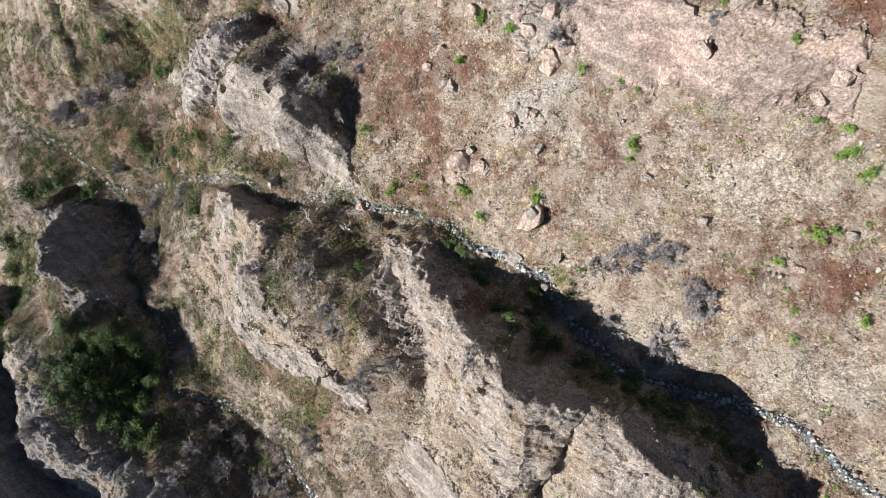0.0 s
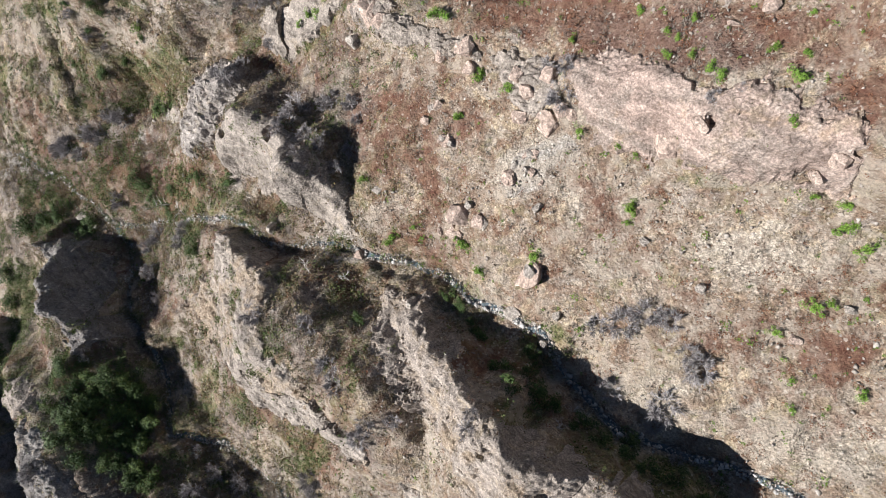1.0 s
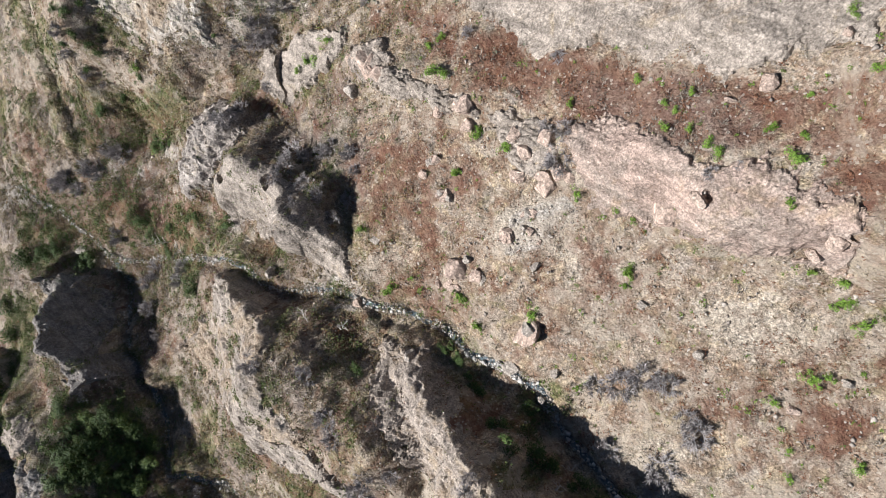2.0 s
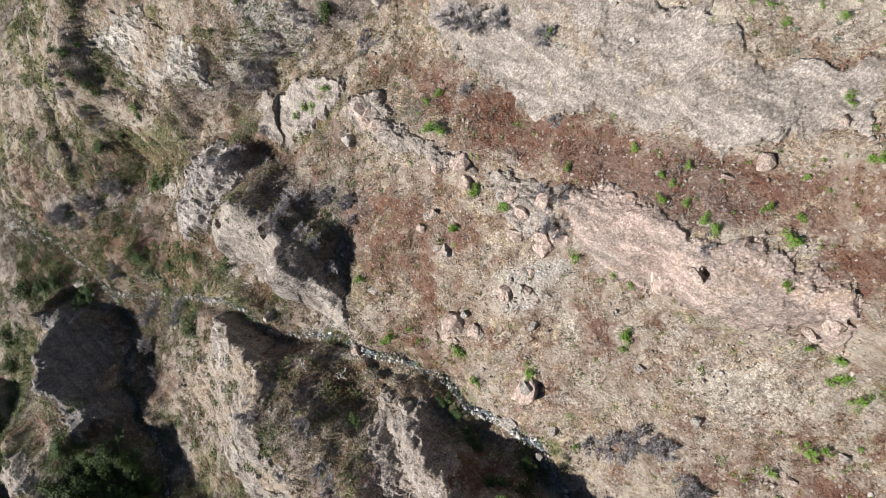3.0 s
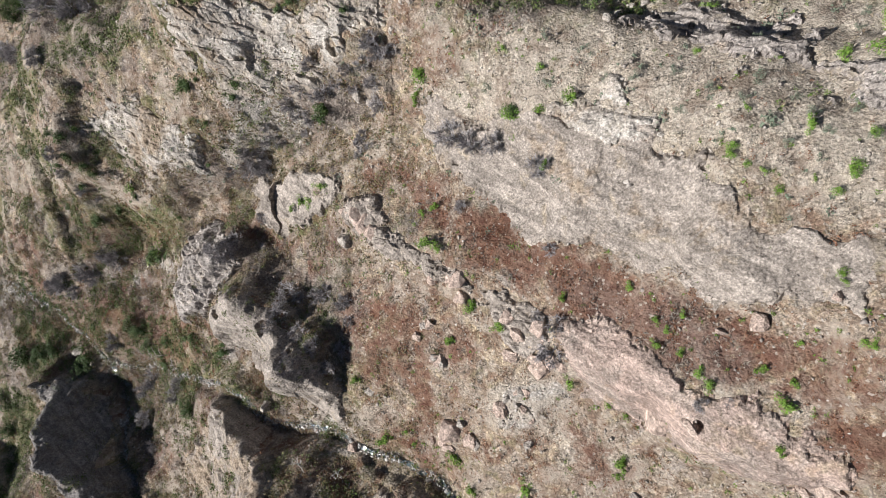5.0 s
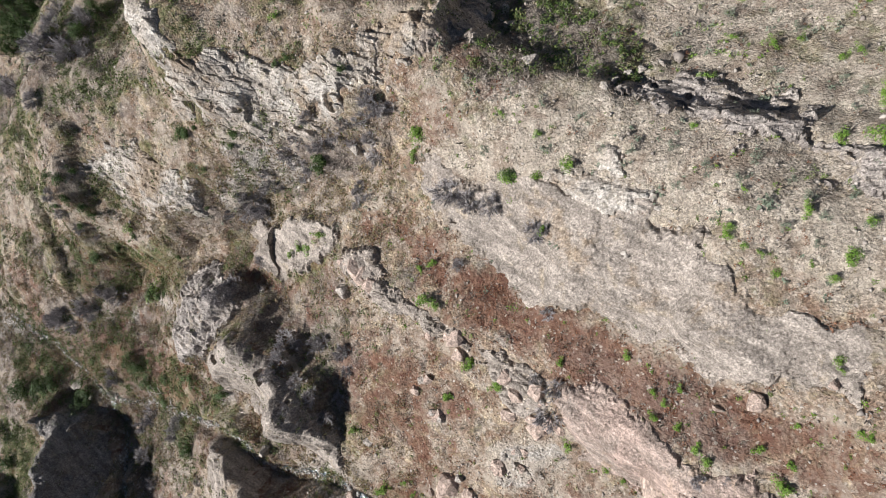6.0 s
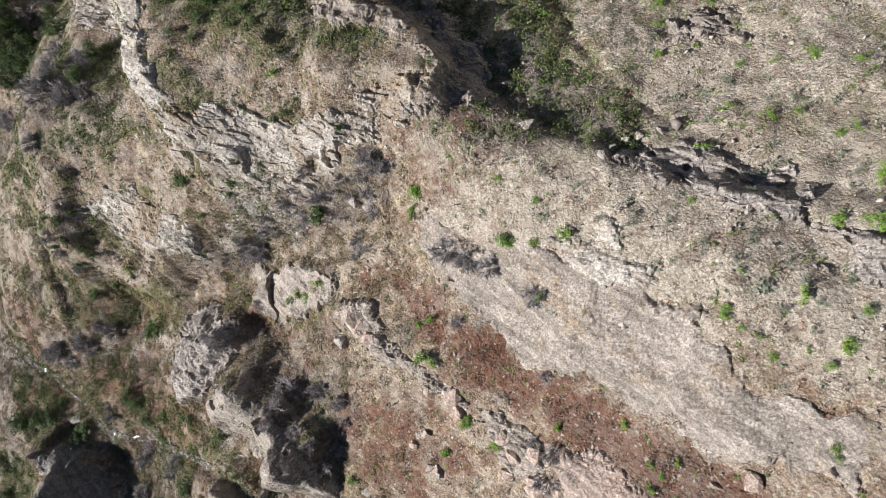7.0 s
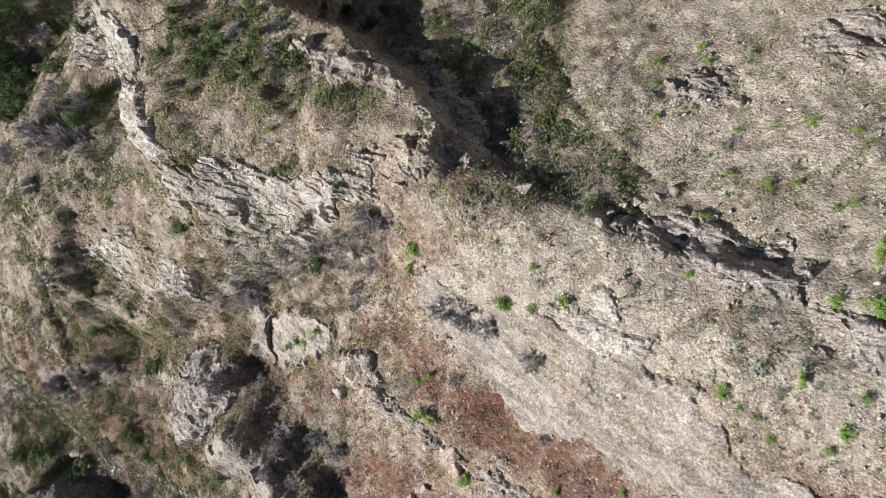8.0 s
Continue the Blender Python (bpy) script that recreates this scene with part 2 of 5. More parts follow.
def ground_material():
    m, nt, bsdf = material("dry_hillside", 0.95)
    col = mix(nt, ramp(nt, noise_node(nt, 0.11, 4, 0.6), 0.40, 0.60), (0.285, 0.235, 0.188), (0.345, 0.292, 0.235))
    col = mix(nt, ramp(nt, noise_node(nt, 0.55, 5, 0.62, 0.5), 0.46, 0.60), col, (0.235, 0.172, 0.124))
    col = mix(nt, times(nt, ramp(nt, noise_node(nt, 0.40, 5, 0.66, 0.4), 0.52, 0.62), 0.85), col, (0.405, 0.325, 0.225))
    col = mix(nt, times(nt, ramp(nt, noise_node(nt, 0.26, 6, 0.68, 0.8), 0.51, 0.62), 0.75), col, (0.182, 0.112, 0.076))
    col = mix(nt, times(nt, ramp(nt, noise_node(nt, 0.33, 6, 0.68, 1.1), 0.54, 0.64), 0.55), col, (0.185, 0.165, 0.088))
    col = mix(nt, times(nt, ramp(nt, noise_node(nt, 0.19, 6, 0.66, 0.6), 0.56, 0.66), 0.6), col, (0.30, 0.272, 0.245))
    pale = mix(nt, ramp(nt, noise_node(nt, 0.7, 5, 0.62), 0.38, 0.62), (0.43, 0.38, 0.315), (0.36, 0.31, 0.25))
    pale_at = ramp(nt, mix(nt, 0.62, attribute(nt, "pale"), noise_node(nt, 0.5, 6, 0.66, 0.5)), 0.42, 0.66)
    col = mix(nt, times(nt, pale_at, 0.85), col, pale)
    red = mix(nt, ramp(nt, noise_node(nt, 1.3, 4, 0.62), 0.4, 0.62), (0.115, 0.050, 0.033), (0.185, 0.104, 0.070))
    red_at = ramp(nt, mix(nt, 0.62, attribute(nt, "red"), noise_node(nt, 0.5, 7, 0.7, 0.9)), 0.42, 0.64)
    col = mix(nt, times(nt, red_at, 0.85), col, red)
    green = mix(nt, ramp(nt, noise_node(nt, 1.1, 5, 0.66), 0.42, 0.60), (0.165, 0.138, 0.070), (0.095, 0.112, 0.040))
    green_at = ramp(nt, mix(nt, 0.62, attribute(nt, "green"), noise_node(nt, 0.6, 7, 0.7, 0.5)), 0.42, 0.64)
    col = mix(nt, times(nt, green_at, 0.85), col, green)
    brush = mix(nt, ramp(nt, noise_node(nt, 0.9, 5, 0.66), 0.42, 0.60), (0.125, 0.104, 0.092), (0.235, 0.20, 0.172))
    brush_at = ramp(nt, mix(nt, 0.62, attribute(nt, "brush"), noise_node(nt, 0.6, 7, 0.7, 0.5)), 0.42, 0.62)
    col = mix(nt, times(nt, brush_at, 0.85), col, brush)
    grey = mix(nt, ramp(nt, noise_node(nt, 2.2, 4, 0.6), 0.4, 0.6), (0.25, 0.225, 0.195), (0.41, 0.378, 0.34))
    col = mix(nt, ramp(nt, mix(nt, 0.55, attribute(nt, "gravel"), noise_node(nt, 1.2, 6, 0.7)), 0.42, 0.66), col, grey)
    litter = ramp(nt, noise_node(nt, 1.5, 8, 0.76, 0.5), 0.52, 0.70)
    col = mix(nt, times(nt, litter, 0.6), col, (0.135, 0.102, 0.076))
    straw = ramp(nt, noise_node(nt, 2.1, 8, 0.78, 0.4), 0.54, 0.72)
    col = mix(nt, times(nt, straw, 0.45), col, (0.47, 0.40, 0.29))
    col, dist = grain(nt, col, 3.4, 0.09)
    col, _ = grain(nt, col, 9.0, 0.34)
    fibre = ramp(nt, noise_node(nt, 2.4, 9, 0.82, 0.3), 0.32, 0.68)
    col = mix(nt, fibre, mix(nt, 1.0, col, (0.52, 0.51, 0.50), "MULTIPLY"), mix(nt, 1.0, col, (1.45, 1.44, 1.42), "MULTIPLY"))
    dust = times(nt, ramp(nt, noise_node(nt, 0.17, 6, 0.68, 0.7), 0.50, 0.62), 0.75)
    col = mix(nt, dust, col, mix(nt, ramp(nt, noise_node(nt, 0.8, 8, 0.75), 0.35, 0.65), (0.325, 0.272, 0.215), (0.40, 0.345, 0.28)))
    scrub = times(nt, ramp(nt, noise_node(nt, 0.23, 7, 0.70, 0.9), 0.53, 0.62), 0.55)
    col = mix(nt, scrub, col, mix(nt, ramp(nt, noise_node(nt, 1.8, 8, 0.78), 0.38, 0.62), (0.115, 0.078, 0.056), (0.235, 0.17, 0.125)))
    col = mix(nt, times(nt, red_at, 0.6), col, red)
    own, _ = cell_node(nt, 4.5)
    col = mix(nt, times(nt, ramp(nt, own, 0.955, 0.975), 0.5), col, (0.50, 0.45, 0.38))
    nt.links.new(col, bsdf.inputs["Base Color"])
    bump(nt, bsdf, mix(nt, 0.3, noise_node(nt, 2.2, 8, 0.76), dist), 0.5, 1.0)
    return m


def rock_material(name, tone, stain, dark):
    m, nt, bsdf = material(name, 0.85)
    col = mix(nt, ramp(nt, noise_node(nt, 0.25, 5, 0.6, 1.0), 0.35, 0.65), tone, stain)
    col = mix(nt, ramp(nt, noise_node(nt, 1.6, 7, 0.72, 0.4), 0.50, 0.74), col, dark)
    crack = noise_node(nt, 0.9, 3, 0.5, 1.6)
    line = nt.nodes.new("ShaderNodeMath")
    line.operation = "ABSOLUTE"
    shift = nt.nodes.new("ShaderNodeMath")
    shift.operation = "SUBTRACT"
    shift.inputs[1].default_value = 0.5
    nt.links.new(crack, shift.inputs[0])
    nt.links.new(shift.outputs[0], line.inputs[0])
    seam = ramp(nt, line.outputs[0], 0.012, 0.0)
    col = mix(nt, times(nt, seam, 0.25), col, (0.12, 0.10, 0.085))
    spot = ramp(nt, noise_node(nt, 3.2, 7, 0.8, 0.5), 0.56, 0.68)
    col = mix(nt, times(nt, spot, 0.35), col, tuple(v * 0.45 for v in tone))
    beds = mix(nt, ramp(nt, strata_node(nt, 0.9), 0.40, 0.60), (0.74, 0.73, 0.72), (1.14, 1.13, 1.12))
    col = mix(nt, 1.0, col, beds, "MULTIPLY")
    ochre = ramp(nt, noise_node(nt, 0.35, 5, 0.65, 0.5), 0.56, 0.68)
    col = mix(nt, times(nt, ochre, 0.45), col, (tone[0] * 1.02, tone[1] * 0.93, tone[2] * 0.72))
    soil = attribute(nt, "soil")
    earth = mix(nt, ramp(nt, noise_node(nt, 1.5, 5, 0.7), 0.4, 0.62), (0.31, 0.25, 0.185), (0.20, 0.15, 0.108))
    col = mix(nt, ramp(nt, mix(nt, 0.6, soil, noise_node(nt, 0.6, 8, 0.75, 0.4)), 0.42, 0.58), col, earth)
    col, dist = grain(nt, col, 2.4, 0.10)
    col, _ = grain(nt, col, 7.0, 0.24)
    fibre = ramp(nt, noise_node(nt, 5.0, 5, 0.7, 0.6), 0.36, 0.64)
    col = mix(nt, fibre, mix(nt, 1.0, col, (0.66, 0.65, 0.64), "MULTIPLY"), mix(nt, 1.0, col, (1.28, 1.27, 1.26), "MULTIPLY"))
    # small dark flecks painted as the shade in pits
    pit_shade = ramp(nt, noise_node(nt, 2.1, 5, 0.7, 1.5), 0.63, 0.70)
    col = mix(nt, times(nt, pit_shade, 0.55), col, tuple(v * 0.35 for v in dark))
    nt.links.new(col, bsdf.inputs["Base Color"])
    bump(nt, bsdf, mix(nt, 0.35, noise_node(nt, 1.8, 10, 0.78, 0.3), dist), 0.45, 0.8)
    return m


GROUND = ground_material()
PINK_ROCK = rock_material("pink_sandstone", (0.345, 0.265, 0.225), (0.315, 0.262, 0.225), (0.225, 0.165, 0.135))
PALE_ROCK = rock_material("pale_rock", (0.318, 0.28, 0.243), (0.268, 0.235, 0.203), (0.20, 0.172, 0.15))
GREY_ROCK = rock_material("grey_rock", (0.325, 0.283, 0.245), (0.265, 0.23, 0.2), (0.175, 0.15, 0.13))
# darker than the lit rocks: the bluffs' shade is partly in this colour
SHADED_ROCK = rock_material("dark_rock", (0.24, 0.225, 0.21), (0.19, 0.175, 0.165), (0.12, 0.11, 0.105))
SLATE_ROCK = rock_material("slate_rock", (0.33, 0.298, 0.27), (0.27, 0.243, 0.222), (0.15, 0.135, 0.12))
WHITE_ROCK = rock_material("white_rock", (0.44, 0.41, 0.368), (0.33, 0.292, 0.25), (0.22, 0.195, 0.165))


# ---- the ground ----
def mesh_from_grid(name, x, y, z, keep=None):
    """A mesh over a grid of places; keep: which of its cells to make."""
    rows, cols = x.shape
    ids = np.arange(rows * cols).reshape(rows, cols)
    quads = np.stack((ids[:-1, :-1], ids[:-1, 1:], ids[1:, 1:], ids[1:, :-1]), -1).reshape(-1, 4)
    co = np.stack((x, y, z), -1).reshape(-1, 3)
    used = np.arange(len(co))
    if keep is not None:
        quads = quads[keep.reshape(-1)]
        used, inverse = np.unique(quads, return_inverse=True)
        co, quads = co[used], inverse.reshape(-1, 4)
    me = bpy.data.meshes.new(name)
    me.vertices.add(len(co))
    me.vertices.foreach_set("co", co.astype(np.float32).ravel())
    me.loops.add(len(quads) * 4)
    me.loops.foreach_set("vertex_index", quads.astype(np.int32).ravel())
    me.polygons.add(len(quads))
    me.polygons.foreach_set("loop_start", np.arange(0, len(quads) * 4, 4, dtype=np.int32))
    me.polygons.foreach_set("use_smooth", np.ones(len(quads), bool))
    me.update(calc_edges=True)
    return me, used


def store(me, name, values):
    me.attributes.new(name, "FLOAT", "POINT").data.foreach_set("value", np.asarray(values, np.float32).ravel())


def inside(x, y, ring):
    """Signed distance to a ring in plan, positive inside."""
    pts = [(*p, 0.0) for p in ring] + [(*ring[0], 0.0)]
    d, _, _ = along(x, y, pts)
    odd = np.zeros(x.shape, bool)
    for (ax, ay, _), (bx, by, _) in zip(pts, pts[1:]):
        if ay != by:
            odd ^= ((ay > y) != (by > y)) & (x < (bx - ax) * (y - ay) / (by - ay) + ax)
    return np.where(odd, d, -d)


def patch(x, y, ring, soft=3.0):
    """How far a place belongs to a patch with a frayed edge, 0 to 1."""
    return step(-soft, soft, inside(x, y, ring) + 2.6 * fbm(x, y, 5, 5, 71))


RED = [
    [(-15.7, 23.4), (-6.0, 25.7), (8.1, 20.6), (5.9, 17.6), (-1.6, 13.7), (-5.9, 9.5), (-0.6, 3.4), (-8.5, 7.7), (-11.7, 14.7)],
    [(-71.4, 23.2), (-53.6, 21.5), (-36.6, 17.2), (-46.7, 15.9), (-54.2, 10.4), (-62.9, 13.5)],
    [(-15.6, 3.0), (-11.8, 3.6), (-8.9, -3.9), (-8.7, -11.5), (-12.0, -5.2)],
    [(26.0, -0.5), (31.4, 2.0), (40.1, 3.1), (41.5, -6.8), (35.8, -5.8), (29.2, -2.0)],
    [(-9.5, 41.8), (0.4, 40.1), (3.3, 36.5), (9.8, 34.8), (13.7, 30.5), (12.3, 27.4), (8.8, 28.9), (3.7, 31.1), (-2.3, 32.0), (-5.9, 37.1)],
    [(13.2, 31.6), (20.8, 29.7), (27.6, 26.5), (35.0, 24.5), (37.9, 23.3), (38.6, 16.6), (33.4, 17.8), (27.6, 20.6), (20.8, 22.1), (15.5, 24.6)],
    [(29.9, -15.2), (33.8, -16.1), (38.1, -20.9), (36.0, -22.8), (32.9, -20.4)],
    [(11.3, 81.6), (32.2, 78.3), (29.1, 72.0), (20.8, 69.3), (14.7, 70.7)],
    [(-11.8, 12.6), (-2.3, 13.8), (3.1, 8.9), (-0.6, 3.4), (-7.6, 7.6)],
    [(14.5, 13.8), (24.5, 11.9), (23.6, 9.3), (16.7, 9.1)],
    [(-50.6, 24.8), (-69.1, 25.8), (-73.1, 16.9), (-53.7, 15.6)],
    [(-0.2, 55.8), (5.9, 55.6), (7.3, 50.6), (-0.5, 50.1)],
    [(1.4, -3.6), (7.3, -4.2), (9.8, -6.9), (4.4, -6.9)],
]
GREEN = [
    [(-62.9, 39.8), (-45.8, 37.9), (-51.0, 27.9), (-70.4, 26.1)],
    [(-73.4, 20.7), (-36.6, 17.2), (-32.3, 11.3), (-47.3, 3.6), (-64.9, 10.9)],
    [(-93.6, 18.6), (-76.0, 18.3), (-69.4, 9.1), (-89.4, 6.1)],
    [(-106.4, 8.1), (-90.3, 4.0), (-67.9, -17.2), (-81.8, -23.2)],
    [(-67.1, -8.9), (-51.3, -10.7), (-44.6, -20.4), (-44.2, -28.7), (-57.9, -24.6), (-63.7, -20.8)],
    [(-18.6, 3.7), (-9.8, 3.9), (-7.3, -8.2), (-8.7, -11.5), (-12.7, -5.3)],
    [(-2.0, 3.4), (2.9, 0.7), (12.4, -3.6), (13.3, -7.8), (9.8, -6.9), (3.8, -2.5)],
    [(17.4, 17.4), (24.5, 13.0), (32.7, 10.4), (40.5, 7.1), (40.8, 5.9), (33.2, 9.6), (23.6, 12.8)],
    [(-25.4, 38.7), (-14.6, 37.8), (-13.7, 32.9), (-23.2, 32.6)],
    [(-32.2, 76.4), (-14.0, 75.2), (-1.1, 68.7), (1.3, 62.2), (-13.5, 64.3), (-27.5, 67.1)],
    [(3.8, 57.7), (9.7, 63.7), (13.4, 61.9), (22.9, 55.2), (21.5, 52.3), (11.4, 53.8)],
    [(-61.5, 60.4), (-43.7, 61.4), (-31.6, 59.2), (-48.5, 56.0), (-81.0, 54.2)],
    [(1.1, 80.9), (13.9, 80.6), (15.1, 73.7), (18.3, 62.0), (21.8, 57.0), (16.1, 55.5), (9.8, 62.7), (8.0, 68.6)],
    # the next four put dark growth on shaded faces, also to deepen the shade
    [(9.0, -8.9), (16.5, -11.4), (21.9, -13.1), (28.9, -15.8), (31.4, -20.4), (26.8, -20.5), (22.2, -16.3), (14.8, -13.0)],
    [(-63.4, -7.2), (-50.0, -10.6), (-44.2, -20.3), (-36.9, -27.1), (-22.8, -35.0), (-36.7, -35.4), (-47.6, -28.6), (-54.0, -21.9)],
    [(-12.1, 80.6), (7.2, 74.1), (9.2, 63.7), (6.0, 57.8), (2.7, 60.6), (-1.1, 68.7)],
    [(-23.3, 24.0), (-15.1, 20.7), (-10.9, 15.3), (-10.5, 9.8), (-12.4, 11.8), (-15.8, 17.9)],
    [(-72.2, 38.0), (-45.1, 39.1), (-44.8, 32.1), (-65.0, 26.4), (-77.8, 29.3)],
]
PALE = [  # bare, dusty or straw-covered ground
    [(0.5, 47.7), (11.3, 50.5), (19.8, 49.4), (26.3, 47.4), (34.2, 44.0), (40.7, 41.3), (40.0, 32.2), (33.8, 34.3), (29.1, 36.2), (23.2, 39.5), (16.7, 44.3), (4.3, 43.8)],
    [(14.0, -6.6), (21.9, -7.2), (29.3, -9.3), (41.5, -7.3), (41.6, -12.9), (29.4, -13.7), (24.5, -13.0), (16.4, -8.7)],
    [(2.4, 17.5), (11.6, 19.0), (15.6, 15.2), (6.2, 13.5)],
    [(24.0, 11.1), (33.3, 8.5), (37.4, 4.8), (31.4, 2.0), (24.5, 3.2)],
    [(10.9, 14.1), (24.0, 11.6), (22.0, 8.0), (13.8, 8.7)],
    [(28.7, 56.6), (43.3, 56.1), (42.2, 49.7), (35.0, 51.2), (30.8, 52.3)],
    [(-100.6, 61.5), (-64.0, 52.3), (-76.8, 39.5), (-89.8, 39.5)],
    [(-28.8, 63.9), (-13.5, 63.4), (-4.7, 61.2), (-7.6, 57.8), (-21.5, 60.0), (-28.6, 60.2)],
    [(-6.1, -21.1), (2.1, -21.7), (5.1, -28.3), (-3.4, -31.5)],
    [(-3.5, -12.6), (3.3, -13.7), (4.5, -20.4), (-3.3, -20.1)],
]
BRUSH_LAND = [
    [(-68.4, 10.0), (-48.6, 10.1), (-48.7, 1.9), (-52.5, -7.2), (-57.0, -3.6)],
    [(-26.2, 1.5), (-17.4, 0.1), (-8.7, -10.1), (-14.9, -10.5), (-22.6, -6.9)],
    [(-40.7, -24.0), (-31.5, -26.5), (-21.5, -35.4), (-41.0, -36.1), (-42.9, -26.7)],
    [(-82.5, 28.2), (-51.8, 23.2), (-53.2, 18.2), (-74.7, 21.4)],
    [(-15.6, -13.5), (-5.2, -12.6), (-6.2, -19.5), (-14.5, -19.6)],
    [(-25.5, 27.6), (-11.1, 25.3), (-11.3, 21.4), (-19.6, 22.7)],
    [(-35.7, 33.6), (-23.2, 33.3), (-11.6, 25.4), (-16.6, 21.9), (-31.8, 27.9)],
    [(0.3, 44.3), (9.9, 42.5), (9.7, 39.9), (1.6, 41.9)],
    [(15.3, 27.8), (27.5, 25.6), (31.4, 19.7), (20.7, 22.7)],
    [(-26.5, 50.3), (-2.5, 53.7), (-3.3, 47.7), (-27.3, 41.7)],
    [(-92.0, 76.5), (-54.5, 72.6), (-48.7, 64.0), (-61.2, 61.2)],
    [(6.6, 77.5), (15.5, 63.5), (21.4, 52.5), (11.4, 52.6), (4.9, 57.2), (9.2, 63.7)],
    [(-65.5, -3.5), (-58.3, -6.4), (-50.0, -10.6), (-62.2, -11.2)],
]
GRAVEL = [
    [(23.8, 8.2), (29.6, 8.1), (29.2, 6.5), (24.7, 6.3)],
    [(8.1, 13.4), (9.9, 16.4), (14.7, 17.2), (15.8, 15.5), (11.6, 13.4)],
    [(-34.1, 17.8), (-30.8, 15.0), (-31.5, 11.2), (-36.9, 14.9)],
    [(-25.7, 8.6), (-12.1, 7.7), (-12.3, 5.1), (-26.3, 5.2)],
    [(-27.8, 50.3), (-19.0, 50.9), (-27.1, 43.3), (-33.8, 44.8)],
    [(-96.3, 24.5), (-74.0, 24.2), (-65.4, 29.2), (-49.6, 29.8), (-49.5, 28.1), (-72.2, 22.5), (-96.3, 21.2)],
]
TRACKS = [
    ([(11.1, 77.9), (12.4, 73.0), (13.9, 70.1), (17.1, 64.0), (18.9, 61.3), (21.3, 58.8), (23.9, 56.3), (29.1, 53.2)], 0.7),
    ([(24.8, 65.3), (31.6, 67.9), (37.5, 69.4), (44.3, 69.2)], 0.9),
    ([(-37.2, 44.3), (-41.3, 40.2), (-45.2, 34.5)], 0.8),
]


def spread(x, y, rings, soft=3.0):
    """The strongest of some patches at each place; far places belong to none."""
    most = np.zeros(x.shape)
    for ring in rings:
        px, py = [p[0] for p in ring], [p[1] for p in ring]
        near = (x > min(px) - 6) & (x < max(px) + 6) & (y > min(py) - 6) & (y < max(py) + 6)
        if near.any():
            most[near] = np.maximum(most[near], patch(x[near], y[near], ring, soft))
    return most


def cover(x, y):
    """What grows or lies where: red scrub, green herbs, pale bare ground, gravel."""
    gravel = spread(x, y, GRAVEL, 1.2)
    for line, half, _ in GULLIES[:2]:
        gravel = np.maximum(gravel, 1.2 * step(0.9, 0.3, along(x + 0.5 * fbm(x, y, 3, 3, 61), y + 0.5 * fbm(x, y, 3, 3, 62), line)[0]))
    pale = spread(x, y, PALE)
    for line, wide in TRACKS[1:]:
        pale = np.maximum(pale, step(wide, 0.4 * wide, along(x + 0.3 * fbm(x, y, 3, 3, 61), y, [(*p, 0) for p in line])[0]))
    left, field = step(12, -22, x), step(38, 56, y) * step(-6, 6, x)
    return {
        "red": np.maximum(np.maximum(spread(x, y, RED[:1] + RED[3:4] + RED[6:7] + RED[8:], 6.0) * (0.62 + 0.38 * clump(x, y, 3.5, 82)), np.maximum(spread(x, y, RED[1:3] + RED[4:5]), spread(x, y, RED[5:6], 4.0) * (0.8 + 0.2 * clump(x, y, 3.0, 84)))), np.maximum(0.6 * left * step(44, 34, y) + 0.5 * spread(x, y, RED[7:8], 5.0), 0.4 * step(45, 30, y)) * clump(x, y, 7, 78)),
        "green": np.maximum(spread(x, y, GREEN), 0.8 * left * clump(x, y, 5, 79) + 0.6 * field * clump(x, y, 4, 80)),
        "pale": np.maximum(pale * (1 - 0.6 * left), 1.0 * step(30, 42, y) * step(-4, 8, x)),
        "gravel": gravel,
        "brush": np.maximum(spread(x, y, BRUSH_LAND), 0.75 * left * clump(x, y, 6, 77)),
    }


def clump(x, y, size, seed):
    return step(-0.25, 0.35, fbm(x, y, size, 4, seed))

HOLLOWS = [(24.0, 15.3, 0.78), (27.4, 16.3, 0.64), (34.1, 11.8, 0.77), (33.2, 11.2, 0.52), (14.0, 18.7, 0.88), (36.8, 13.3, 0.40), (-32.8, 22.2, 0.69), (-18.2, 17.7, 1.13), (-23.6, 20.5, 0.86), (-36.7, 2.4, 0.42), (-8.4, -19.4, 1.15), (-6.1, -17.5, 0.88), (-23.1, 21.0, 0.72), (7.4, -13.1, 0.64), (-6.6, 17.5, 0.07)]
HIGH_HOLLOWS = [(-10.0, 53.5, 0.98), (-7.5, 54.1, 0.86), (-12.5, 53.1, 0.75), (-8.0, 48.9, 0.87), (-29.6, 54.6, 1.01), (-57.1, 47.0, 1.27), (-64.3, 42.1, 1.33), (36.5, 36.9, 0.28), (-78.5, 45.8, 0.78), (-32.8, 56.7, 0.64), (-20.2, 51.3, 0.63), (-23.0, 53.7, 0.56), (26.8, 50.4, 0.45), (30.3, 49.8, 0.44), (33.7, 48.0, 0.46), (35.3, 45.4, 0.49), (37.7, 44.0, 0.38), (23.9, 51.7, 0.46)]
ROCKS = []
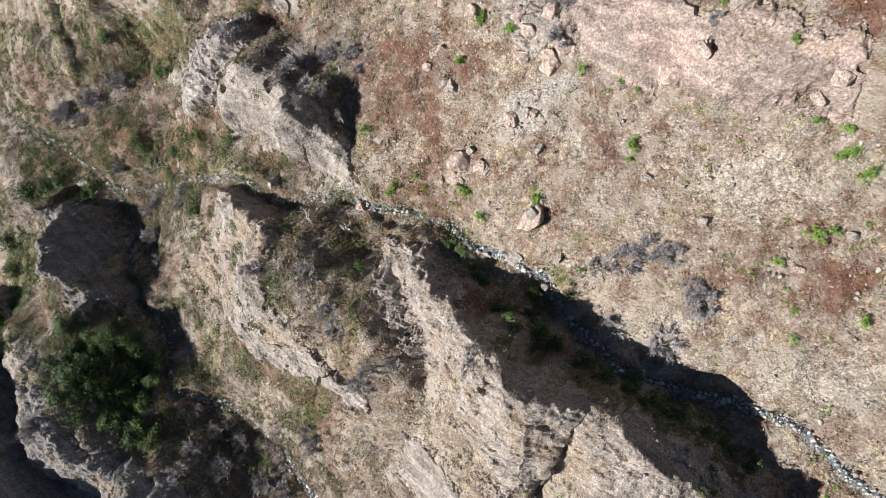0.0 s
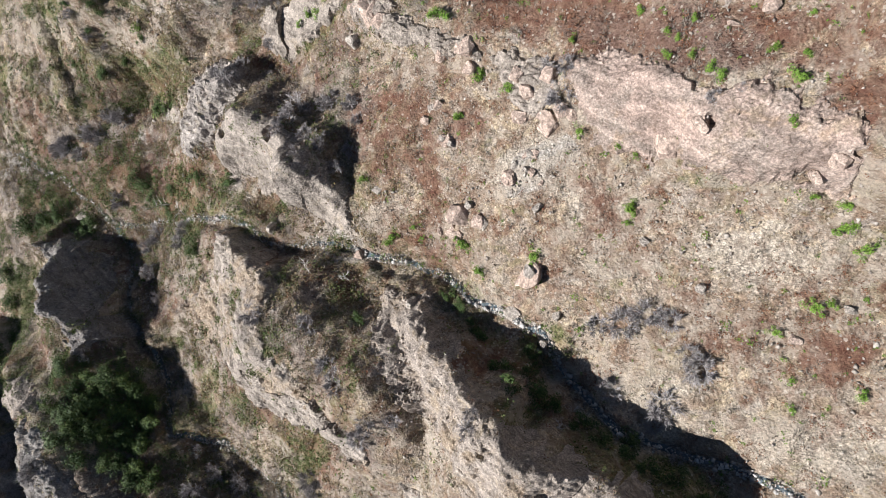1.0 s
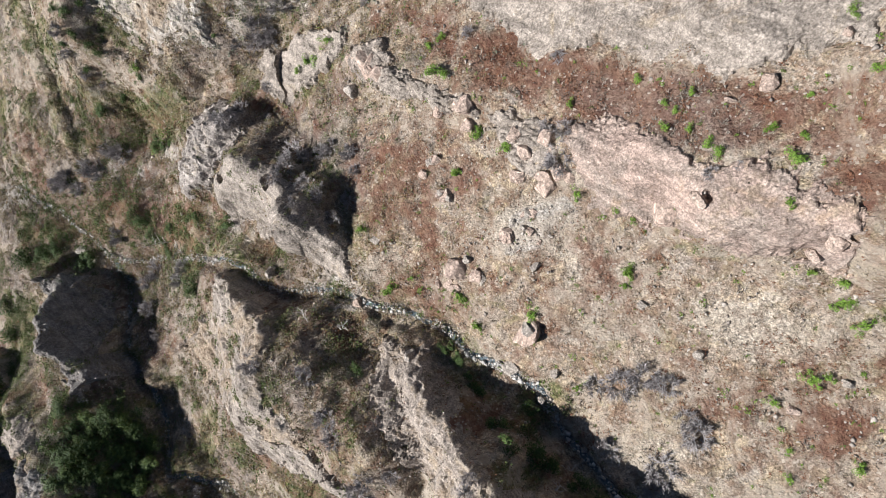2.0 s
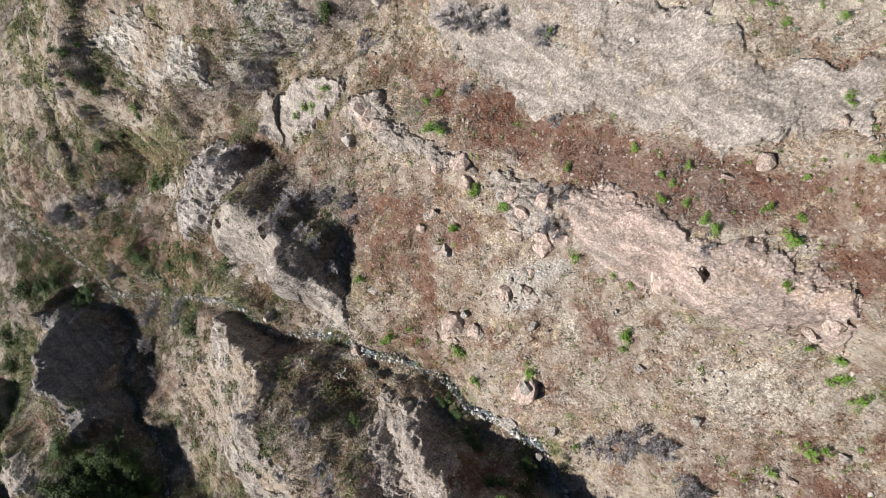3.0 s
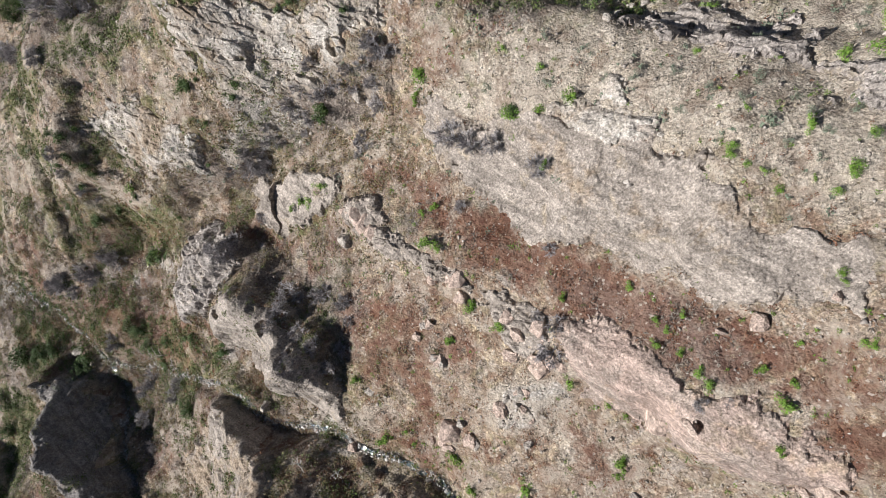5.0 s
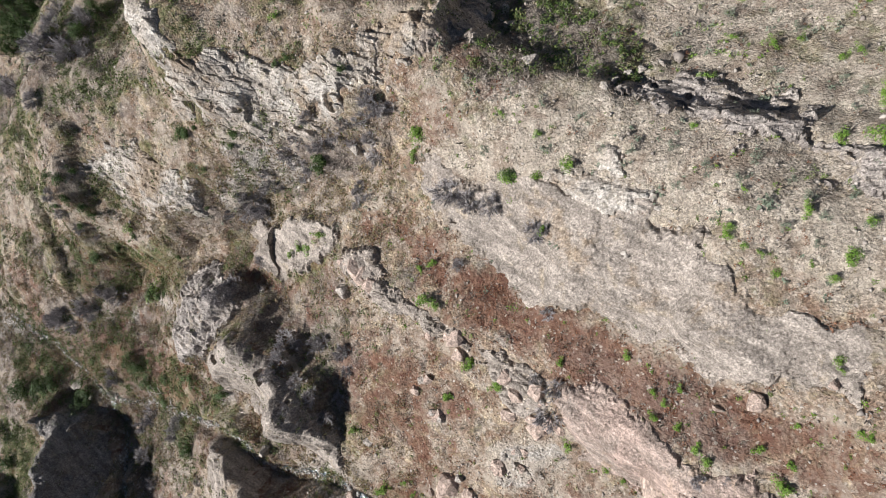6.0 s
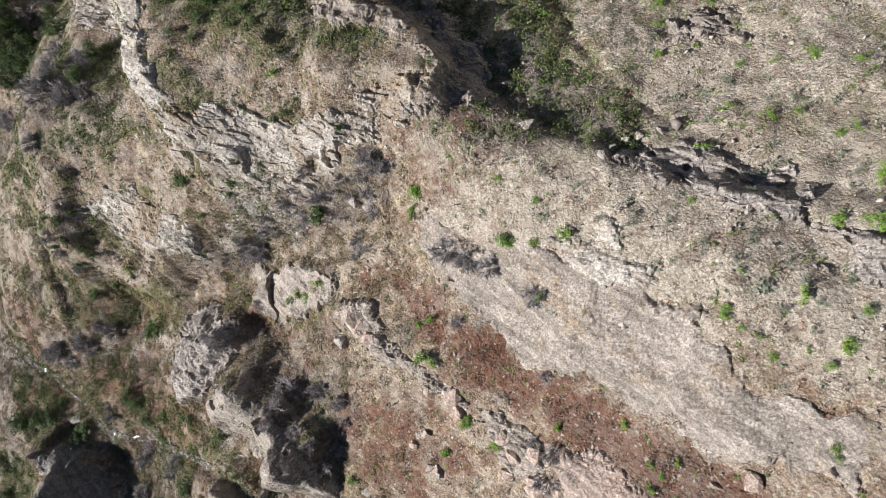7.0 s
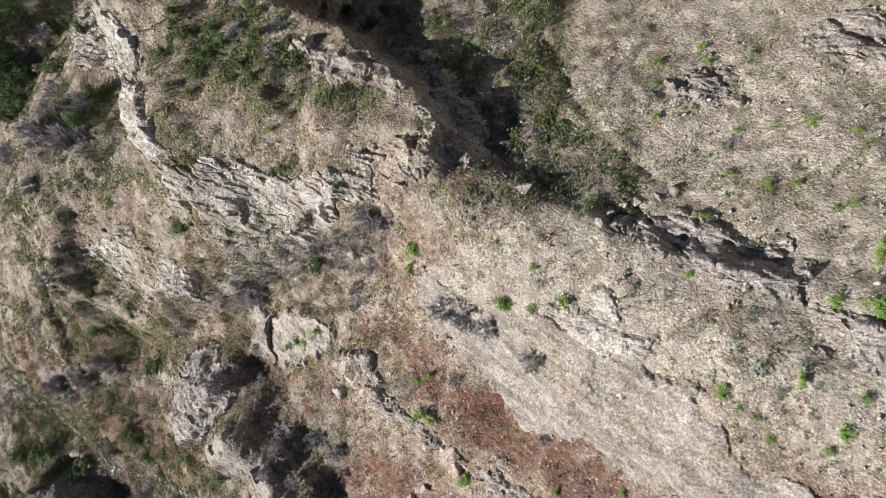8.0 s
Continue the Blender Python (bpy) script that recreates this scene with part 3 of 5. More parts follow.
ROCKS += [
    ([(-10.1, 3.4), (-8.1, 2.8), (-2.6, 0.7), (2.1, -4.8), (5.2, -8.5), (9.4, -9.8), (14.4, -12.0), (20.1, -13.7), (24.5, -15.9), (28.8, -19.0), (31.7, -22.3), (28.9, -24.6), (18.5, -26.5), (15.0, -22.7), (8.5, -25.2), (4.3, -22.3), (3.0, -15.0), (-3.5, -12.6), (-7.1, -7.6), (-9.6, -2.0)], "rock_ridge", "long grey rock ridge with scrub on its back", GREY_ROCK, 0.8, 0.35, 0.4, 0.35),
    ([(-36.1, 9.3), (-28.1, 5.5), (-22.8, 0.8), (-23.1, -4.9), (-18.2, -10.1), (-14.1, -14.8), (-19.4, -13.9), (-24.7, -13.0), (-33.0, -11.9), (-43.8, -6.0), (-47.5, -3.0), (-43.9, 1.0), (-39.7, 4.3)], "rock_dome", "broad pale grey rock dome with dry grass on top", PALE_ROCK, 0.8, 0, 0.4, 0.35),
    ([(-37.0, 20.5), (-34.5, 24.0), (-30.0, 26.0), (-26.0, 24.6), (-22.0, 21.8), (-18.5, 19.0), (-15.8, 16.8), (-13.2, 12.5), (-11.2, 7.0), (-12.5, 5.9), (-16.5, 8.6), (-20.0, 10.0), (-25.0, 12.6), (-30.5, 15.5), (-35.0, 18.0)], "rock_fin", "pale tan rock fin with a hollow top", PALE_ROCK, 0.35, 0, 0.4, 0.1),
    ([(-42.7, 34.8), (-33.2, 32.7), (-31.6, 28.2), (-32.6, 23.9), (-43.2, 19.4), (-48.9, 22.8), (-48.0, 27.4)], "rock_outcrop", "dark grey weathered rock outcrop", SLATE_ROCK, 0.9, 0.2, 0.7, 0.0),
    ([(-80.5, 7.0), (-77.0, 9.0), (-72.0, 7.6), (-67.0, 5.6), (-63.0, 0.5), (-60.8, -4.0), (-57.5, -8.0), (-62.0, -9.5), (-67.0, -6.0), (-71.0, -2.0), (-75.0, 2.2)], "rock_bluff", "dark rock bluff in shade with a pale rim", SHADED_ROCK, 0.9, 0.1, 0.4, 0.0),
    ([(-80.6, -23.6), (-63.7, -20.8), (-58.0, -24.2), (-53.4, -28.8), (-44.7, -32.5), (-35.4, -36.3), (-39.9, -40.0), (-60.8, -43.4), (-69.4, -36.2), (-79.7, -28.5)], "rock_bluff", "dark shaded rock wall above the gully", SHADED_ROCK, 0.9, 0.1, 0.4, 0.1),
    ([(16.2, 23.3), (19.1, 23.8), (23.7, 20.8), (27.1, 18.8), (29.9, 19.1), (33.6, 17.4), (37.5, 16.2), (39.2, 8.0), (37.1, 9.0), (34.0, 10.2), (31.6, 11.4), (28.6, 12.2), (24.6, 13.6), (21.1, 15.3), (18.0, 16.8), (15.8, 18.1)], "rock_cliff", "pink sandstone cliff band with a scrubby top", PINK_ROCK, 0.28, 0.10, 0.5, 0.08),
    ([(-11.4, 36.9), (-5.2, 33.6), (3.1, 29.7), (6.3, 27.6), (13.1, 25.8), (15.4, 23.7), (14.2, 20.4), (9.1, 21.2), (5.4, 25.9), (-0.2, 27.2), (-5.4, 29.9), (-11.6, 32.7)], "rock_cliff", "low pale rock step with broken blocks", PALE_ROCK, 0.7, 0.5, 0.4, 0.15),
    ([(-0.4, 46.7), (7.3, 44.5), (14.2, 44.4), (20.4, 42.4), (24.1, 40.3), (27.9, 38.3), (28.5, 36.4), (31.0, 33.4), (35.3, 32.0), (38.6, 31.2), (38.1, 25.0), (35.8, 26.0), (31.9, 26.2), (27.9, 27.4), (23.5, 29.2), (18.6, 30.1), (11.7, 31.0), (7.4, 35.9), (3.3, 39.5), (-1.0, 43.7)], "rock_slab", "smooth pale bare rock slope", PALE_ROCK, 0.4, 0, 0.3, 0.15),
    ([(-28.9, 60.9), (-21.1, 60.5), (-14.5, 58.4), (-6.8, 58.4), (-3.5, 61.1), (1.4, 60.7), (2.3, 57.9), (-1.9, 55.3), (-9.5, 52.0), (-21.3, 50.3), (-25.8, 52.4), (-32.3, 53.3), (-33.6, 57.4)], "rock_cliff", "white crumbling rock cliff with shrubs", WHITE_ROCK, 0.7, 0.8, 0.3, 0.45),
    ([(-79.7, 94.9), (-41.1, 80.9), (-33.4, 74.1), (-32.2, 70.3), (-28.2, 60.8), (-32.0, 59.8), (-50.6, 74.3), (-63.1, 80.7)], "rock_cliff", "white rock cliff edge above a wooded gully", WHITE_ROCK, 0.6, 0.4, 0.5, 0.0),
    ([(-50.1, 52.5), (-42.4, 51.0), (-37.5, 46.3), (-37.8, 42.9), (-42.9, 42.5), (-50.0, 41.7), (-53.3, 44.2), (-53.8, 46.6), (-57.0, 47.7), (-55.5, 50.7)], "rock_outcrop", "white and grey broken rock outcrop", WHITE_ROCK, 0.7, 0.4, 0.3, 0.4),
    ([(17.1, 52.3), (23.9, 53.5), (28.6, 52.1), (34.8, 49.3), (36.2, 45.8), (39.9, 44.3), (42.0, 42.1), (39.8, 41.8), (35.6, 43.3), (30.4, 46.5), (25.4, 48.9), (19.7, 50.4)], "rock_wall", "dark jagged rock wall along the crest", SLATE_ROCK, 0.5, 0.7, 0.6, 0.0),
    ([(-13.2, 36.6), (-8.9, 37.3), (-5.6, 34.2), (-8.3, 31.9), (-12.5, 33.3)], "rock_dome", "rounded grey rock knob beside red scrub", GREY_ROCK, 0.7, 0, 0.8, 0.0),
    ([(-31.1, -9.2), (-18.3, -11.1), (-12.1, -14.1), (-8.8, -16.9), (-6.7, -21.1), (-14.2, -18.8), (-20.8, -17.2), (-28.1, -13.9)], "rock_ledge", "pale rock ledge above the gully", PALE_ROCK, 0.7, 0.2, 0.6, 0.1),
    ([(-6.2, -20.7), (-2.0, -22.7), (2.0, -28.8), (-4.3, -33.9), (-8.0, -27.4)], "rock_slope", "smooth pale rock slope with dry grass edges", PALE_ROCK, 0.4, 0, 0.4, 0.05),
    ([(14.6, 44.0), (19.8, 44.2), (24.0, 42.2), (28.3, 38.1), (23.6, 39.5), (17.7, 41.4)], "rock_crest", "white crumbly rock crest of the bare slope", WHITE_ROCK, 0.7, 0.4, 0.4, 0.1),
    ([(24.8, 66.7), (31.1, 66.4), (31.5, 63.1), (25.3, 63.6)], "rock_outcrop", "grey low rock outcrop in the dry field", GREY_ROCK, 0.8, 0.6, 0.5, 0.1),
    ([(36.7, 70.2), (44.8, 72.2), (46.9, 68.3), (43.6, 65.4), (38.5, 66.3)], "rock_outcrop", "pale broken rocks on the dry field", PALE_ROCK, 0.8, 0.6, 0.4, 0.2),
    ([(-33.5, 39.5), (-29.5, 40.9), (-21.9, 40.8), (-18.0, 41.3), (-13.5, 39.8), (-14.4, 37.1), (-20.0, 34.9), (-25.1, 32.4), (-28.4, 33.9), (-30.8, 36.7)], "rock_hump", "pale rounded rock hump with thin grass", PALE_ROCK, 0.5, 0, 0.6, 0.1),
    ([(-84.7, -15.6), (-70.8, -14.8), (-63.3, -17.8), (-79.4, -23.9), (-81.8, -23.2)], "rock_ledge", "brown rock ledge above the thicket", GREY_ROCK, 0.7, 0.2, 0.4, 0.1),
    ([(-1.0, 71.5), (3.0, 70.3), (7.8, 65.8), (9.6, 60.5), (6.4, 57.8), (3.2, 58.1), (1.7, 63.0)], "rock_cliff", "dark shaded cliff at the end of the flat-topped spur", GREY_ROCK, 0.9, 0.3, 0.5, 0.1),
    ([(-13.4, 73.0), (-11.1, 73.3), (-5.3, 70.3), (-1.1, 68.7), (1.8, 65.3), (-4.6, 66.8), (-11.0, 69.8), (-13.0, 70.3)], "rock_ledge", "weathered rock rim of the flat-topped spur", GREY_ROCK, 0.8, 0.3, 0.6, 0.1),
]



def fine(lo, hi, gap, reach):
    """Even steps from lo to hi, then ever wider ones out to the horizon."""
    mid = list(np.arange(lo, hi + gap / 2, gap))
    out, d = [], gap
    while not out or out[-1] < reach:
        d *= 1.22
        out.append((out[-1] if out else 0) + d)
    return np.array([lo - v for v in reversed(out)] + mid + [hi + v for v in out])


def rock_lift(x, y, depth=0.6):
    """How far the soil lies below the bare rocks."""
    low = np.zeros(x.shape)
    for ring, *_ in ROCKS:
        px, py = [p[0] for p in ring], [p[1] for p in ring]
        near = (x > min(px) - 3) & (x < max(px) + 3) & (y > min(py) - 3) & (y < max(py) + 3)
        if near.any():
            low[near] = np.maximum(low[near], depth * step(0.2, 1.6, inside(x[near], y[near], ring)))
    return low


def build_ground():
    xs, ys = fine(-104, 50, 0.37, 1800), fine(-46, 100, 0.37, 1800)
    x, y = np.meshgrid(xs, ys)
    z = height(x, y) - rock_lift(x, y)
    for line, half, _ in GULLIES[:2]:
        dist, _, _ = along(x + 0.5 * fbm(x, y, 3, 3, 61), y + 0.5 * fbm(x, y, 3, 3, 62), line)
        z = z - 0.45 * step(1.1, 0.3, dist)
    for line, wide in TRACKS:
        z = z - 0.45 * step(wide, 0.3 * wide, along(x + 0.3 * fbm(x, y, 3, 3, 61), y, [(*p, 0) for p in line])[0])
    z = z + 0.28 * fbm(x, y, 1.6, 4, 21) * step(60, 0, np.abs(x + 25) - 90) + 0.11 * fbm(x, y, 0.8, 3, 31)
    me, _ = mesh_from_grid("ground", x, y, z)
    for name, values in cover(x, y).items():
        store(me, name, values)
    me.materials.append(GROUND)
    return tagged(new("ground", me), "dry grassy ravine slopes of tan soil and red-brown scrub", "ground", kind="structure")


def build_rock(ring, name, label, mat, rough, blocky, lift, soil, seed):
    px, py = [p[0] for p in ring], [p[1] for p in ring]
    gap = 0.14
    x, y = np.meshgrid(np.arange(min(px) - 2, max(px) + 2, gap), np.arange(min(py) - 2, max(py) + 2, gap))
    d = inside(x, y, ring) + 1.9 * fbm(x, y, 5.0, 6, seed, 0.65)
    base = height(x, y)
    h = base - 0.7 + (0.7 + lift) * step(-0.9, 0.9, d)
    warp = 0.6 * fbm(x, y, 2.5, 3, seed + 3)
    big = np.abs(fbm(x + warp, y * 1.4 + warp, 5.0, 4, seed + 5))
    h = h + rough * (0.9 * (big - 0.3) + 0.5 * fbm(x, y, 2.2, 3, seed + 8))
    for size, amp, k in ((2.4, 0.16, 9), (1.1, 0.10, 10), (0.5, 0.08, 12)):
        h = h - rough * amp * np.abs(fbm(x + 0.3 * y + warp, 1.2 * y - 0.3 * x + warp, size, 2, seed + k))
    if blocky:
        u, v = (x * 0.93 - y * 0.37) * 0.45 + 0.4 * warp, (x * 0.37 + y * 0.93) * 1.2 + 0.4 * warp
        d1, d2, own = cells(u, v, 1.1, seed)
        e1, e2, own2 = cells(u, v, 0.5, seed + 20)
        h = h + blocky * (1.1 * (own - 0.45) * step(0.0, 0.3, d2 - d1) + 0.45 * (own2 - 0.5) * step(0, 0.25, e2 - e1))
    for hx, hy, hr in HOLLOWS + HIGH_HOLLOWS:
        away = np.hypot(x - hx + 0.5 * hr * fbm(x, y, 1.5, 3, 91), y - hy + 0.5 * hr * fbm(x, y, 1.5, 3, 92))
        h = h - 1.7 * hr * step(hr, 0.45 * hr, away)
    gy, gx = np.gradient(base, gap)
    k = rough * 0.10 * fbm(x, y, 1.8, 4, seed + 11) / np.sqrt(1 + gx ** 2 + gy ** 2)
    keep_v = d > -0.9
    keep = keep_v[:-1, :-1] & keep_v[1:, :-1] & keep_v[:-1, 1:] & keep_v[1:, 1:]
    me, used = mesh_from_grid(name, x - k * gx, y - k * gy, h, keep)
    me.polygons.foreach_set("use_smooth", np.zeros(len(me.polygons), bool))
    flat = 1 / np.sqrt(1 + gx ** 2 + gy ** 2)
    store(me, "soil", np.clip(soil + 0.9 * (flat - 0.85) + 0.35 * fbm(x, y, 5, 3, seed + 30), 0, 1).ravel()[used])
    me.materials.append(mat)
    # the mass is broken along old joints into a few great blocks
    root = tagged(new(name), label, "rock")
    n = len(me.polygons)
    mid = np.empty(n * 3, np.float32)
    me.polygons.foreach_get("center", mid)
    mid = mid.reshape(-1, 3)
    wob = 1.2 * fbm(mid[:, 0], mid[:, 1], 3, 3, seed + 50)
    _, _, block = cells(mid[:, 0] + wob, mid[:, 1] + wob, max(5.0, math.sqrt(n * gap * gap / 7)), seed + 51)
    co = np.empty(len(me.vertices) * 3, np.float32)
    me.vertices.foreach_get("co", co)
    quads = np.empty(n * 4, np.int32)
    me.loops.foreach_get("vertex_index", quads)
    co, quads = co.reshape(-1, 3), quads.reshape(-1, 4)
    soil_at = np.empty(len(co), np.float32)
    me.attributes["soil"].data.foreach_get("value", soil_at)
    # blocks that hang together only by the joint are blocks of their own
    pieces = []
    for b in np.unique(block):
        mine = quads[block == b]
        mark = np.arange(len(co))
        for _ in range(200):
            low = np.repeat(mark[mine].min(1), 4)
            nxt = mark.copy()
            np.minimum.at(nxt, mine.ravel(), low)
            nxt = nxt[nxt]
            if (nxt == mark).all():
                break
            mark = nxt
        first = mark[mine[:, 0]]
        names, counts = np.unique(first, return_counts=True)
        pieces += [mine[first == f] for f in names[counts > 10]]
    for mine in pieces:
        verts, inverse = np.unique(mine, return_inverse=True)
        piece = bpy.data.meshes.new("rock_block")
        piece.vertices.add(len(verts))
        piece.vertices.foreach_set("co", co[verts].ravel())
        piece.loops.add(len(mine) * 4)
        piece.loops.foreach_set("vertex_index", inverse.astype(np.int32).ravel())
        piece.polygons.add(len(mine))
        piece.polygons.foreach_set("loop_start", np.arange(0, len(mine) * 4, 4, dtype=np.int32))
        piece.polygons.foreach_set("use_smooth", np.zeros(len(mine), bool))
        piece.update(calc_edges=True)
        store(piece, "soil", soil_at[verts])
        piece.materials.append(mat)
        new("rock_block", piece).parent = root
    bpy.data.meshes.remove(me)
    return root


build_ground()
for i, (ring, name, label, mat, rough, blocky, lift, soil) in enumerate(ROCKS):
    build_rock(ring, name, label, mat, rough, blocky, lift, soil, 200 + 37 * i)


# ---- plants and stones ----
def part(name, bm, mat, parent, label=""):
    me = bpy.data.meshes.new(name)
    bm.to_mesh(me)
    bm.free()
    me.materials.append(mat)
    ob = new(name, me)
    ob.parent = parent
    return tagged(ob, label) if label else ob


def varied(name, colours, rough=0.8, per="island"):
    """A plain surface whose pieces differ in tone between the colours."""
    m, nt, bsdf = material(name, rough)
    if per == "island":
        rnd = nt.nodes.new("ShaderNodeNewGeometry").outputs["Random Per Island"]
    else:
        rnd = nt.nodes.new("ShaderNodeObjectInfo").outputs["Random"]
    r = nt.nodes.new("ShaderNodeValToRGB")
    r.color_ramp.elements[0].color, r.color_ramp.elements[-1].color = (*colours[0], 1), (*colours[-1], 1)
    for i, c in enumerate(colours[1:-1], 1):
        r.color_ramp.elements.new(i / (len(colours) - 1)).color = (*c, 1)
    nt.links.new(rnd, r.inputs["Fac"])
    col = mix(nt, ramp(nt, noise_node(nt, 6, 3, 0.6), 0.35, 0.65), r.outputs["Color"], tuple(v * 0.7 for v in colours[0]))
    nt.links.new(mix(nt, 0.5, r.outputs["Color"], col), bsdf.inputs["Base Color"])
    return m


LEAF = varied("leaf", [(0.07, 0.13, 0.02), (0.14, 0.24, 0.035), (0.22, 0.33, 0.06)], 0.55)
BROAD_LEAF = varied("broad_leaf", [(0.028, 0.05, 0.014), (0.06, 0.10, 0.026), (0.11, 0.16, 0.04), (0.17, 0.21, 0.055)], 0.6)
DARK_LEAF = varied("dark_leaf", [(0.03, 0.055, 0.015), (0.06, 0.10, 0.028), (0.11, 0.155, 0.045)], 0.55)
GREY_LEAF = varied("grey_leaf", [(0.10, 0.125, 0.085), (0.17, 0.20, 0.14), (0.23, 0.25, 0.18)], 0.7)
TWIG = varied("twig", [(0.22, 0.20, 0.20), (0.34, 0.315, 0.31), (0.46, 0.43, 0.415)], 0.9)
BARK = varied("bark", [(0.09, 0.075, 0.06), (0.15, 0.125, 0.10)], 0.9)
STRAW = varied("straw", [(0.22, 0.17, 0.11), (0.32, 0.26, 0.18), (0.40, 0.34, 0.25)], 0.9)
RUST = varied("rust_herb", [(0.12, 0.048, 0.028), (0.20, 0.09, 0.052), (0.27, 0.15, 0.09)], 0.9)
HERB = varied("herb", [(0.05, 0.085, 0.02), (0.10, 0.145, 0.035), (0.20, 0.22, 0.075)], 0.7)
STONE = varied("stone", [(0.22, 0.19, 0.165), (0.33, 0.29, 0.25), (0.46, 0.415, 0.365)], 0.9)
PINK_STONE = rock_material("pink_boulder", (0.47, 0.36, 0.30), (0.40, 0.33, 0.28), (0.27, 0.215, 0.18))
GREY_STONE = rock_material("grey_boulder", (0.42, 0.38, 0.335), (0.34, 0.305, 0.27), (0.22, 0.19, 0.17))


def ground_z(x, y):
    return float(height(np.array([x]), np.array([y]))[0] + 0.25 * rock_lift(np.array([x]), np.array([y]), 1.0)[0])


def twig(bm, a, b, r0, r1):
    """A thin three-sided stick from a to b."""
    d = (b - a).normalized()
    u = d.orthogonal().normalized()
    v = d.cross(u)
    ring = []
    for p, r in ((a, r0), (b, r1)):
        ring.append([bm.verts.new(p + r * (math.cos(k * 2.094) * u + math.sin(k * 2.094) * v)) for k in range(3)])
    for k in range(3):
        bm.faces.new((ring[0][k], ring[0][(k + 1) % 3], ring[1][(k + 1) % 3], ring[1][k]))


def leaf_at(bm, rng, p, size, out):
    """One bent leaf of two faces that looks outward and up."""
    n = (out + Vector((rng.uniform(-1, 1) - 0.5, rng.uniform(-1, 1), rng.uniform(0.2, 1.6)))).normalized()
    u = n.orthogonal().normalized()
    a = rng.uniform(0, 6.28)
    w = n.cross(u)
    u, w = math.cos(a) * u + math.sin(a) * w, math.cos(a) * w - math.sin(a) * u
    l, b = size * rng.uniform(0.8, 1.3), size * rng.uniform(0.4, 0.6)
    v = [bm.verts.new(q) for q in (p - l * u, p + b * w + 0.2 * l * n, p + l * u, p - b * w + 0.2 * l * n)]
    bm.faces.new((v[0], v[1], v[2]))
    bm.faces.new((v[0], v[2], v[3]))


def lumpy(rng, n):
    """Centres and radii of the lobes of a crown about 1 m in radius."""
    return [(Vector((rng.gauss(0, 0.38), rng.gauss(0, 0.38), rng.uniform(0.25, 0.85))), rng.uniform(0.25, 0.48)) for _ in range(n)]


def leafy_shrub(name, seed, leaf, lobes, leaves, size, label, category):
    """A shrub of unit radius: stems from one root and a ragged crown of single leaves."""
    rng = random.Random(seed)
    root = new(name)
    places = lumpy(rng, lobes)
    bm = bmesh.new()
    for c, r in places:
        bend = c * 0.5 + Vector((rng.uniform(-0.1, 0.1), rng.uniform(-0.1, 0.1), -0.1))
        twig(bm, Vector((0, 0, -0.25)), bend, 0.035, 0.022)
        twig(bm, bend, c, 0.022, 0.01)
    part("stem", bm, BARK, root, "brown woody stems")
    bm = bmesh.new()
    for c, r in places:
        for _ in range(leaves // lobes):
            out = Vector((rng.gauss(0, 1), rng.gauss(0, 1), rng.gauss(0.3, 1))).normalized()
            leaf_at(bm, rng, c + out * r * rng.uniform(0.55, 1.1), size, out)
    part("foliage", bm, leaf, root)
    return tagged(root, label, category)


def bare_shrub(name, seed, mat, label):
    """A leafless shrub of unit radius: stems that fork three times into thin twigs."""
    rng = random.Random(seed)
    root = new(name)
    stems, twigs = bmesh.new(), bmesh.new()
    for _ in range(20):
        a, lift = rng.uniform(0, 6.28), rng.uniform(0.45, 2.6)
        way = Vector((math.cos(a), math.sin(a), lift)).normalized()
        p = Vector((0.1 * math.cos(a), 0.1 * math.sin(a), -0.2))
        q = p + way * rng.uniform(0.4, 0.75)
        twig(stems, p, q, 0.018, 0.012)
        for _ in range(4):
            w2 = (way + Vector((rng.gauss(0, 0.4), rng.gauss(0, 0.4), rng.gauss(0.1, 0.3)))).normalized()
            start = p.lerp(q, rng.uniform(0.5, 1))
            r = start + w2 * rng.uniform(0.22, 0.38)
            twig(twigs, start, r, 0.017, 0.013)
            for _ in range(6):
                w3 = (w2 + Vector((rng.gauss(0, 0.6), rng.gauss(0, 0.6), rng.gauss(0.1, 0.5)))).normalized()
                s = start.lerp(r, rng.uniform(0.4, 1))
                twig(twigs, s, s + w3 * rng.uniform(0.15, 0.36), 0.016, 0.009)
    part("stem", stems, mat, root)
    part("branchwork", twigs, mat, root)
    return tagged(root, label, "shrub")


